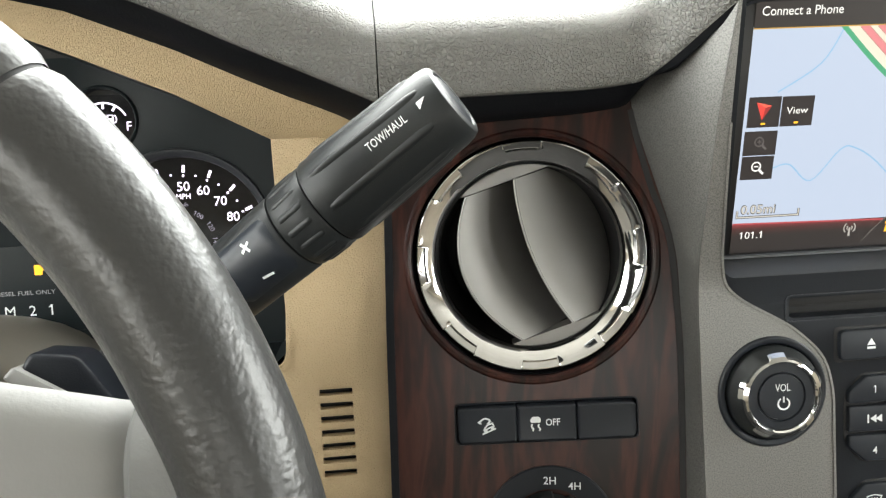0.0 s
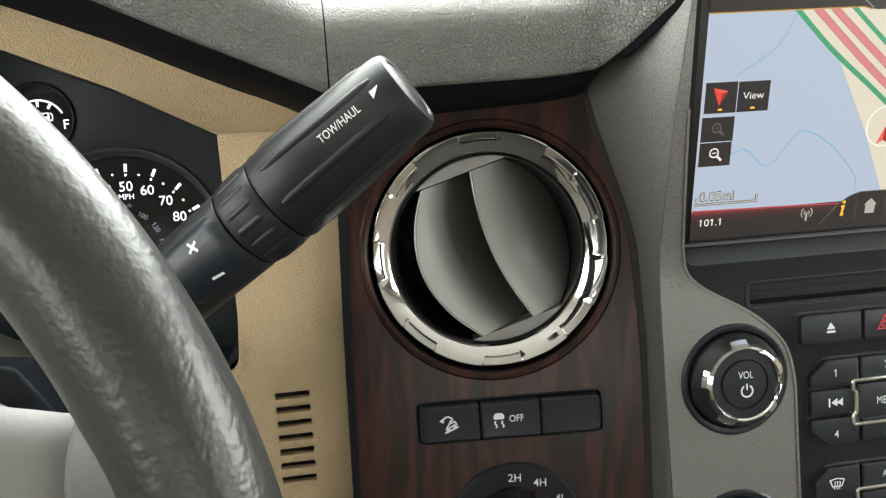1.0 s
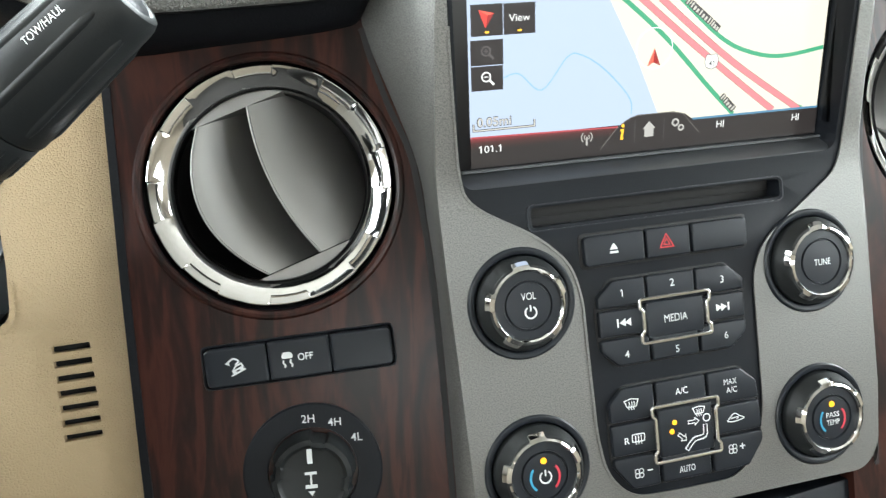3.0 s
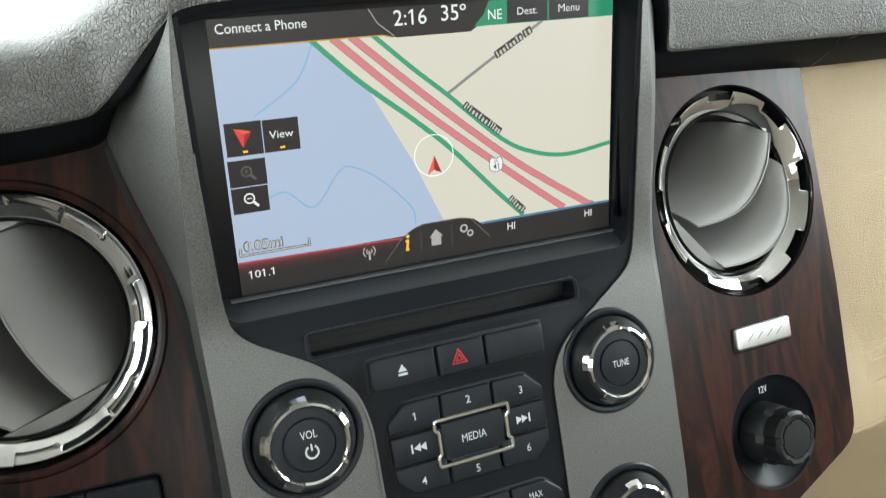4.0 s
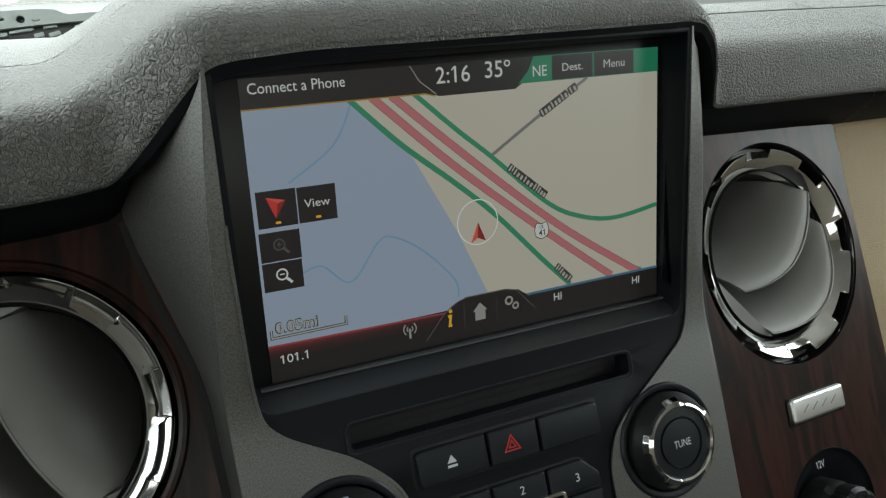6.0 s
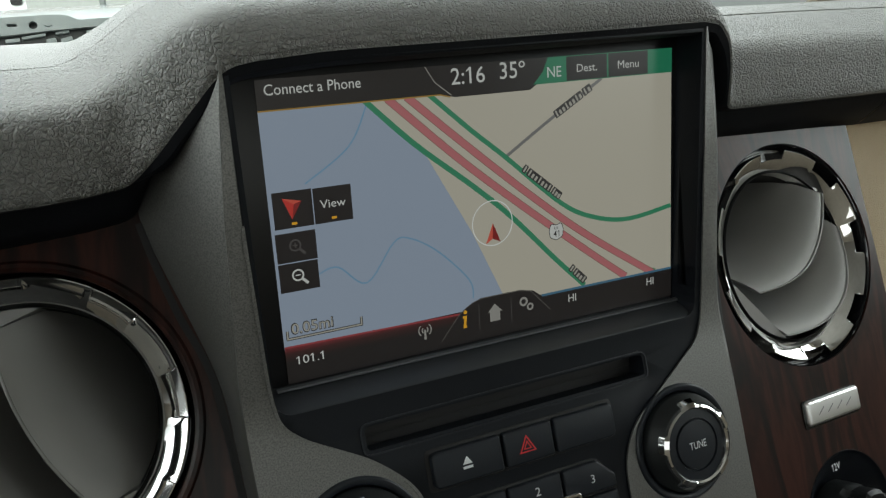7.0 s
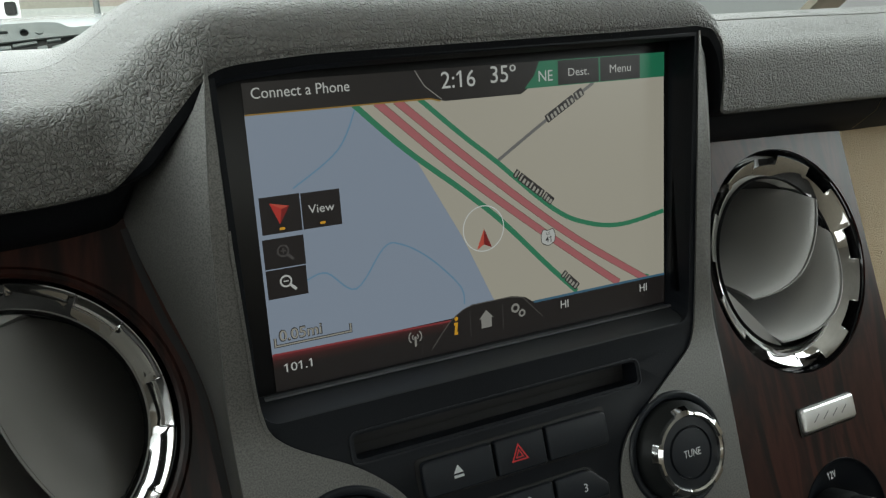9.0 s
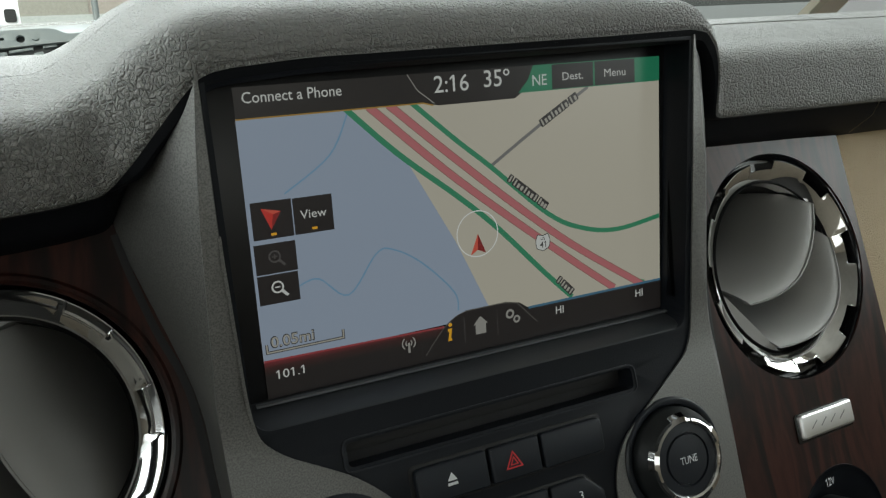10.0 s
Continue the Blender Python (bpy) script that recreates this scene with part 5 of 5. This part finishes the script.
flat("position_arrow", [(-1.3, -14.8), (2.2, -16.4), (-0.9, -8.6)], 0.3, S_DEEP_RED, page)
line("scale_bar", [(-85.4, -35.0), (-85.4, -38.0), (-57.6, -38.0), (-57.6, -35.0)], 1.1, 0.24, S_LABEL, page)
line("scale_bar", [(-85.4, -35.0), (-85.4, -38.0), (-57.6, -38.0), (-57.6, -35.0)], 0.5, 0.29, S_HALO, page)
text("0.05mi", -76.1, -34.5, 0.27, S_LABEL, page, width=15.9, height=4.5, fat=0.035)
text("0.05mi", -76.1, -34.5, 0.3, S_HALO, page, width=15.1, height=3.7)

head = flat("header_bar", [(-87, 42.0), (-20, 42.0), (-14, 40.6), (18, 40.6), (21, 42.4), (87, 42.4), (87, TOP), (-87, TOP)], 0.3, S_BAR, tablet, "dark header bar")
line("header_line", [(-87, 41.9), (-20, 41.9), (-16, 40.8)], 0.5, 0.33, S_GOLD, head)
flat("header_green", [(19.5, 42.4), (87, 42.4), (87, TOP), (26.5, TOP), (24.0, 47)], 0.33, S_HEAD, head, "green header field")
text("Connect a Phone", -67.2, 48.7, 0.34, S_WHITE, head, width=34.0, height=4.0)
text("2:16", -8.3, 48.0, 0.36, S_WHITE, head, width=14.0, height=6.6)
text("35º", 10.6, 48.6, 0.36, S_WHITE, head, width=11.0, height=6.8)
line("divider", [(-25.5, TOP), (-22, 46.5), (-15.5, 41.4)], 0.35, 0.35, S_SOFT, head)
text("NE", 29.2, 46.6, 0.38, S_WHITE, head, width=6.4, height=4.4)
for u0, u1, words, wd in ((34.8, 54.0, "Dest.", 9.6), (54.8, 74.4, "Menu", 10.4)):
    b = flat("screen_button", rect((u0 + u1) / 2, 47.3, u1 - u0, 9.2), 0.37, S_BUTTON, head, "dark screen button")
    text(words, (u0 + u1) / 2, 47.2, 0.4, S_WHITE, b, width=wd)

foot = flat("footer_bar", [(-87, BOTTOM), (87, BOTTOM), (87, -41.9), (20, -41.9), (16, -39), (10, -37.6), (-8, -37.6), (-13, -39.4), (-17, -42.4), (-87, -41.0)], 0.3, S_BAR, tablet, "dark footer bar")
line("footer_line", [(-87, -40.9), (-17.5, -42.3)], 0.7, 0.33, S_LINE, foot)
line("footer_line", [(20, -41.9), (87, -41.9)], 1.0, 0.33, S_BLUELINE, foot)
line("tab_edge", curve([(-26.0, -52.0), (-18, -43), (-12, -39), (-7, -37.8)], 4) + [(9, -37.8), (15, -39), (24, -48.6)], 0.3, 0.34, S_RIM, foot)
for u in (-9.0, 5.6):
    line("divider", [(u, -40), (u, -50.4)], 0.3, 0.34, S_EDGE, foot)
text("101.1", -78.2, -46.4, 0.34, S_WHITE, foot, width=10.2, height=3.5)
flat("footer_glow", [(-87, -41.1), (-17.2, -42.5), (-20.5, -46.4), (-87, -46.4)], 0.315, S_GLOW, foot)
text("HI", 34.8, -45.6, 0.34, S_WHITE, foot, width=3.8, height=3.6)
text("HI", 75.4, -46.0, 0.34, S_WHITE, foot, width=3.8, height=3.6)
line("info_icon", [(-16.2, -44.0), (-15.0, -44.0), (-15.6, -47.8), (-14.6, -47.8)], 1.1, 0.34, S_AMBER, foot)
flat("info_icon", circle(-15.0, -42.0, 0.8, 14), 0.34, S_AMBER, foot)
flat("home_icon", [(-4.2, -48.2), (0.4, -48.2), (0.4, -44.4), (1.4, -44.4), (-1.9, -41.0), (-5.2, -44.4), (-4.2, -44.4)], 0.34, S_SOFT, foot)
line("gear_icon", circle(11.4, -42.8, 1.5, 14), 0.9, 0.34, S_SOFT, foot, closed=True)
line("gear_icon", circle(14.4, -45.4, 1.2, 14), 0.8, 0.34, S_SOFT, foot, closed=True)
for r in (1.2, 2.6):
    line("aerial_icon", arc(-32.6, -45.6, r, -50, 50, 8), 0.5, 0.34, S_SOFT, foot)
    line("aerial_icon", arc(-32.6, -45.6, r, 130, 230, 8), 0.5, 0.34, S_SOFT, foot)
line("aerial_icon", [(-32.6, -45.4), (-32.6, -49.4)], 0.9, 0.34, S_SOFT, foot)

for u0, u1, v0, v1 in ((-85.6, -71.6, 1.6, 14.4), (-71.2, -57.2, 1.6, 14.2), (-86.0, -71.6, -10.4, 0.0), (-86.0, -71.8, -21.0, -10.8)):
    b = flat("map_button", rect((u0 + u1) / 2, (v0 + v1) / 2, u1 - u0, v1 - v0), 0.3, S_BUTTON, tablet, "dark map button")
    u, v = (u0 + u1) / 2, (v0 + v1) / 2
    if v1 > 10 and u < -72:
        flat("arrow_icon", [(u - 3.6, v + 4.2), (u + 3.2, v + 2.6), (u + 0.4, v + 1.8)], 0.33, S_BRIGHT_RED, b)
        flat("arrow_icon", [(u - 3.6, v + 4.2), (u + 0.4, v + 1.8), (u - 0.6, v - 3.4)], 0.33, S_RED, b)
        flat("arrow_icon", [(u + 3.2, v + 2.6), (u - 0.6, v - 3.4), (u + 0.4, v + 1.8)], 0.33, S_DEEP_RED, b)
    elif v1 > 10:
        text("View", u, v + 0.4, 0.33, S_WHITE, b, width=9.4)
    else:
        ink = S_EDGE if v > -8 else S_WHITE
        line("lens_icon", circle(u - 0.4, v + 0.6, 1.9, 16), 0.6, 0.33, ink, b, closed=True)
        line("lens_icon", [(u + 1.0, v - 0.8), (u + 3.0, v - 2.8)], 1.0, 0.33, ink, b)
        line("lens_icon", [(u - 1.3, v + 0.6), (u + 0.5, v + 0.6)], 0.45, 0.34, ink, b)
        if v > -8:
            line("lens_icon", [(u - 0.4, v - 0.3), (u - 0.4, v + 1.5)], 0.45, 0.34, ink, b)
    if v1 > 10:
        flat("button_glow", rect(u, v0 + 1.5, 2.0, 0.9, 0.4), 0.36, S_AMBER, b)
# highlight of the lower bezel edge, put in as a pale ribbon
part("bezel_highlight", ribbon([(-92, -55.0), (87.5, -55.6)], 0.9, 2.4, 2.0), EDGE_HIGHLIGHT, tablet, "thin edge below the screen with its highlight put in as lighter grey")


# ---- gauges ----
gauges = thing("instrument_cluster", DIALS, "dark instrument cluster with lit white gauge figures", "instrument cluster")
part("face_plate", plate([(-320, -140), (120, -140), (120, 60), (40, 75), (-40, 110), (-320, 130)], [circle(-2, -30, 49.0, 64), circle(-37, 36, 16.6, 40)], -6, 0, 0.6), CLUSTER, gauges)
GC = (-2.0, -30.0)
speedo = part("speedometer", lathe([(47.2, -7), (0, -7)], *GC, 64), GLOSS_BLACK, gauges, "black speedometer face")
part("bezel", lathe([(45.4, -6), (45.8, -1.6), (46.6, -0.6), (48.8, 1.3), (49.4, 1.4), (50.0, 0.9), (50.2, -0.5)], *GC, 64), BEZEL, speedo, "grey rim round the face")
for k in range(11):
    a = 188 - 20.4 * k
    c, s = math.cos(radians(a)), math.sin(radians(a))
    line("tick", [(GC[0] + 37.4 * c, GC[1] + 37.4 * s), (GC[0] + 41.4 * c, GC[1] + 41.4 * s)], 1.5, -6.6, GAUGE_LIT, speedo)
    line("tick", [(GC[0] + 35.2 * c, GC[1] + 35.2 * s), (GC[0] + 36.4 * c, GC[1] + 36.4 * s)], 1.0, -6.6, GAUGE_LIT, speedo)
    m = radians(a - 10.2)
    flat("tick", circle(GC[0] + 36.4 * math.cos(m), GC[1] + 36.4 * math.sin(m), 0.6, 8), -6.6, GAUGE_LIT, speedo)
    text(str(10 * k), GC[0] + 30 * c, GC[1] + 30 * s, -6.6, GAUGE_LIT, speedo, height=5.0)
for k, n in enumerate((20, 40, 60, 80, 100, 120, 140)):
    a = radians(178.4 - 30.2 * k)
    text(str(n), GC[0] + 16.8 * math.cos(a), GC[1] + 16.8 * math.sin(a), -6.6, GAUGE_DIM, speedo, height=2.6, turn=math.degrees(a) - 90)
text("MPH", -0.2, -5.4, -6.6, GAUGE_LIT, speedo, width=7.4, height=2.8)
text("km/h", -1.0, -9.9, -6.6, GAUGE_DIM, speedo, width=5.6)
part("needle_hub", lathe([(9.5, -6.5), (9.2, -1.5), (8, -0.6), (0, -0.4)], *GC, 40), CLUSTER, speedo)
line("needle", [(GC[0] - 4, GC[1] - 3), (GC[0] - 32, GC[1] - 13)], 1.6, -3.0, NEEDLE, speedo)
fuel = part("fuel_gauge", lathe([(16.8, -6.5), (0, -6.5)], -37, 36, 40), GLOSS_BLACK, gauges, "small black fuel gauge face")
part("bezel", lathe([(16.6, -6), (16.9, 0.9), (17.6, 1.4), (18.4, 0.6), (18.6, -0.5)], -37, 36, 40), CLUSTER, fuel)
line("scale", arc(-38, 33, 12.8, 165, 27, 18), 0.9, -6.2, GAUGE_LIT, fuel)
for a in (150, 120, 90, 60):
    c, s = math.cos(radians(a)), math.sin(radians(a))
    line("tick", [(-38 + 9.6 * c, 33 + 9.6 * s), (-38 + 12.6 * c, 33 + 12.6 * s)], 1.2, -6.2, GAUGE_LIT, fuel)
text("F", -25.2, 33.2, -6.2, GAUGE_LIT, fuel, height=4.6)
flat("pump_icon", rect(-34.6, 36.8, 3.4, 5.2, 0.5), -6.2, GAUGE_LIT, fuel)
flat("pump_icon", rect(-34.6, 38.2, 2.0, 1.4), -6.1, GLOSS_BLACK, fuel)
line("pump_icon", curve([(-32.7, 35.4), (-31.7, 35.6), (-31.5, 38.0), (-32.4, 39.2)], 4), 0.5, -6.2, GAUGE_LIT, fuel)
part("needle_hub", lathe([(5.2, -6.3), (5.0, -3.4), (4.4, -2.8), (0, -2.6)], -35.6, 24.0, 32), ROOT, fuel, "grey needle hub")
readout = part("readout", plate(rect(-110, -50, 116, 46, 4), w0=-1, w1=0.6, bevel=0.4), CLUSTER, gauges, "black message display")
for n, u in (("M", -91.6), ("2", -80.2), ("1", -71.0), ("D", -101.0)):
    text(n, u, -61.0, 0.8, WHITE_INK, readout, height=5.4)
text("DIESEL FUEL ONLY", -83.4, -51.5, 0.8, GREY_INK, readout, width=31, height=2.2)
flat("fuel_light", rounded([(-77.6, -42.4), (-73.6, -42.4), (-73.6, -40.6), (-72.4, -39.6), (-72.8, -37.4), (-77.6, -37.0)], 0.6), 0.8, LED, readout, "amber fuel light")


# ---- gear lever on the column ----
TIP = Vector((-0.2133, -0.0445, 1.5710))
to_tip = Vector((0.778, -0.05, 0.628)).normalized()
facing = Vector((-0.04, -0.27, 0.065))
facing = (facing - facing.dot(to_tip) * to_tip).normalized()
side = facing.cross(to_tip)
lm = Matrix((to_tip, side, facing)).transposed().to_4x4()
lm.translation = TIP
lever = thing("gear_lever", lm, "black column gear lever with a ribbed grip and white lettering", "gear lever")


def along(profile, n=48, squash=1.0):
    """A body turned about the lever's length; rows of (distance from the tip, radius)."""
    rows = [[(-s * MM, r * squash * math.cos(math.tau * i / n) * MM, r * math.sin(math.tau * i / n) * MM) for i in range(n)] for s, r in profile]
    return loft(rows, closed=True)


def on_lever(s, ang, lift, r):
    """A place on the lever: s from the tip, ang round it from the facing side."""
    a = radians(ang)
    return Vector((-s, (r + lift) * math.sin(a), (r + lift) * math.cos(a))) * MM


def grip_radius(s):
    return float(np.interp(s, [0, 5, 20, 40, 56, 57, 73, 106], [13.6, 14.9, 15.4, 16.3, 17.0, 16.3, 15.8, 14.9]))


part("grip", along([(0.8, 0.01), (0.8, 10.6), (0.2, 11.2), (0.1, 12.2), (0.9, 13.7), (3, 14.6), (6, 15.0), (20, 15.4), (40, 16.3), (56, 17.0), (57.4, 16.6), (57.6, 14.4)]), LEVER, lever)
part("end_cap", along([(0.25, 0.01), (0.3, 9.6), (0.7, 10.3)]), BLACK, lever, "smooth end button")
part("collar", along([(58.0, 14.2), (58.2, 16.0), (59.2, 16.5), (72.4, 15.9), (73.4, 15.3), (73.6, 13.8)]), LEVER, lever)
part("shaft", along([(74, 13.6), (74.2, 15.2), (75, 15.6), (106, 14.8), (130, 13.0), (170, 12.0)]), LEVER, lever)


def rib(s0, s1, ang, width, lift):
    rows = []
    for s in np.linspace(s0, s1, 12):
        end = min(1.0, (s - s0 + 0.4) / 1.6, (s1 - s + 0.4) / 1.6)
        r = grip_radius(s)
        half = math.degrees(width / 2 / r) * (0.6 + 0.4 * end)
        rows.append([tuple(on_lever(s, ang + half * q, lift * end * (1 - q * q) - 0.15, r)) for q in np.linspace(-1, 1, 7)])
    return loft(rows)


for ang, s0, s1 in ((40, 7, 53), (-8, 9, 53), (-54, 10, 53), (-100, 10, 53), (86, 8, 53)):
    part("rib", rib(s0, s1, ang, 3.4, 1.0), LEVER, lever)
for ang in range(-90, 120, 22):
    part("rib", rib(60.5, 71.5, ang, 3.0, 0.8), LEVER, lever)


def wrapped(ob, s_mid, ang, lift):
    """Lays flat lettering round the lever."""
    for v in ob.data.vertices:
        x, y = v.co.x / MM, v.co.y / MM
        r = grip_radius(s_mid - x)
        v.co = on_lever(s_mid - x, ang + math.degrees(y / r), lift, r)


t1 = text("TOW/HAUL", 0, 0, 0, WHITE_INK, lever, width=16.4, height=3.0)
wrapped(t1, 23.0, 20, 0.12)
t2 = flat("arrow_mark", [(-1.8, -1.4), (-1.8, 1.4), (1.8, 1.4)], 0, WHITE_INK, lever)
wrapped(t2, 7.6, 21, 0.12)
rocker = bmesh.new()
rows = []
for s in np.linspace(76, 101, 12):
    rows.append([tuple(on_lever(s, a, 1.2 - 0.9 * (abs(a - 1) / 44) ** 4 - (0.8 if s in (76, 101) else 0), grip_radius(s) - 0.3)) for a in np.linspace(-43, 45, 15)])
part("shift_button", loft(rows, rocker), KEY, lever, "rocker button with plus and minus signs")
for ang, pts in ((22, [(-2.0, -1.0), (2.0, 1.0)]), (22, [(1.0, -2.0), (-1.0, 2.0)]), (-22, [(-2.2, 0.4), (2.2, -0.4)])):
    sg = line("sign", pts, 0.95, 0, WHITE_INK, lever)
    wrapped(sg, 86.5, ang, 1.15)

# ---- steering wheel ----
WC, WT, WR, TUBE = Vector((-0.463, -0.178, 1.467)), 22.7, 0.1918, 0.0157
wm = face_frame(WC, WT)
wheel = thing("steering_wheel", wm, "dark grey leather-wrapped steering wheel", "steering wheel")


def rim(a0, a1, step, r_add=0.0, cap=False):
    rows = []
    for a in np.arange(a0, a1 + step / 2, step):
        c, s = math.cos(radians(a)), math.sin(radians(a))
        edge = max(0.0, min(1.0, (a - a0) / 0.7, (a1 - a) / 0.7)) ** 0.5 if cap else 1.0
        row = []
        for i in range(32):
            q = math.tau * i / 32
            k = (TUBE + r_add - 0.0012 * (1 - edge)) * (1 + 0.05 * math.cos(2 * q))
            rr = WR + k * math.cos(q) * 1.0
            row.append((rr * c, rr * s, k * math.sin(q) * 1.08))
        rows.append(row)
    return loft(rows, closed=True)


SEAM = 44.6
part("rim", rim(SEAM - 118, SEAM, 1.0, cap=True), WHEEL_LEATHER, wheel)
part("rim", rim(SEAM + 0.35, SEAM + 76, 1.0, 0.0002, cap=True), WHEEL_LEATHER, wheel)
part("rim", rim(SEAM + 76.35, SEAM + 241.6, 1.0, cap=True), WHEEL_LEATHER, wheel)
part("core", rim(0, 360, 3.0, -0.0014), RECESS_SHADE, wheel)
root = bmesh.new()
root_rows = []
for v in np.linspace(-70, 80, 30):
    t = min(1.0, (80 - v) / 30)
    inner = 178 - 19 * math.sqrt(max(0.0, 1 - (1 - t) ** 2)) - 0.02 * max(0, 40 - v) * 0.2
    outer_u = math.sqrt(196 ** 2 - v * v)
    root_rows.append([(u * MM, v * MM, w * MM) for u, w in ((outer_u, 13.5), (outer_u * 0.75 + inner * 0.25, 12.4), (outer_u * 0.4 + inner * 0.6, 9.5), (inner + 2, 6.6), (inner, 4), (inner, -8), (outer_u, -13))])
part("spoke_root", loft(root_rows, root), ROOT, wheel, "smooth grey root of the spoke")
cover_rows = []
for d in (-2, 0, 0.3, 0.9, 2, 3.6, 6, 10, 16, 24, 34, 46, 60, 75, 90, 120, 150):
    fall = 0.2 * (75.0 - min(d, 75.0)) + 5.5 * max(0.0, 1 - d / 9.0) ** 2.2 if d >= 0 else 40.0
    right = 159.0 + 2.6 * max(0.0, 1 - max(d, 0) / 9.0) ** 2
    row = []
    for q in np.linspace(0, 1, 22):
        u = 56 + (right - 56) * (1 - (1 - q) ** 1.6)
        end = max(0.0, 1 - (right - u) / 9.0) ** 2.2
        row.append((u * MM, (90.0 - 0.245 * (u - 56) - (d if d >= 0 else 16.0)) * MM, (5.5 + 0.1 * max(0.0, 150 - u) - fall - 5.0 * end) * MM))
    row.append((right * MM, row[-1][1], -0.016))
    cover_rows.append(row)
part("spoke", loft(cover_rows), HUB, wheel, "grey padded spoke cover")
hub_rows = []
for s, w in ((0.01, 34), (0.5, 33), (0.8, 29), (0.95, 21), (1.0, 8), (0.96, -14), (0.8, -30)):
    hub_rows.append([(s * 88 * math.copysign(abs(math.cos(math.tau * i / 48)) ** 0.7, math.cos(math.tau * i / 48)) * MM, (s * 82 * math.copysign(abs(math.sin(math.tau * i / 48)) ** 0.7, math.sin(math.tau * i / 48)) - 12) * MM, w * MM) for i in range(48)])
part("hub", loft(hub_rows, closed=True), HUB, wheel, "grey padded hub")
column = thing("steering_column", wm, "grey-beige steering column cover behind the wheel", "steering column")
col_rows = []
for w, s in ((-32, 0.8), (-44, 1.25), (-70, 1.42), (-110, 1.5), (-190, 1.5), (-260, 1.5)):
    col_rows.append([(s * 60 * math.copysign(abs(math.cos(math.tau * i / 36)) ** 0.7, math.cos(math.tau * i / 36)) * MM, (s * 52 * math.copysign(abs(math.sin(math.tau * i / 36)) ** 0.7, math.sin(math.tau * i / 36)) - 6) * MM, w * MM) for i in range(36)])
part("cover", loft(col_rows, closed=True), BEIGE_GREY, column)
stalk = thing("column_stalk", wm, "short black column stalk with a pale grey end", "stalk")
part("arm", plate(rounded([(102, 70), (118, 68), (133, 47), (115, 51), (98, 62)], 3), (), -112, -92, 2.0, 3), BLACK, stalk)
part("end", plate(rounded([(94, 62), (98, 66), (116, 55), (114, 50.5)], 1.6), (), -104, -89, 1.2, 2), HUB, stalk, "pale grey stalk end")
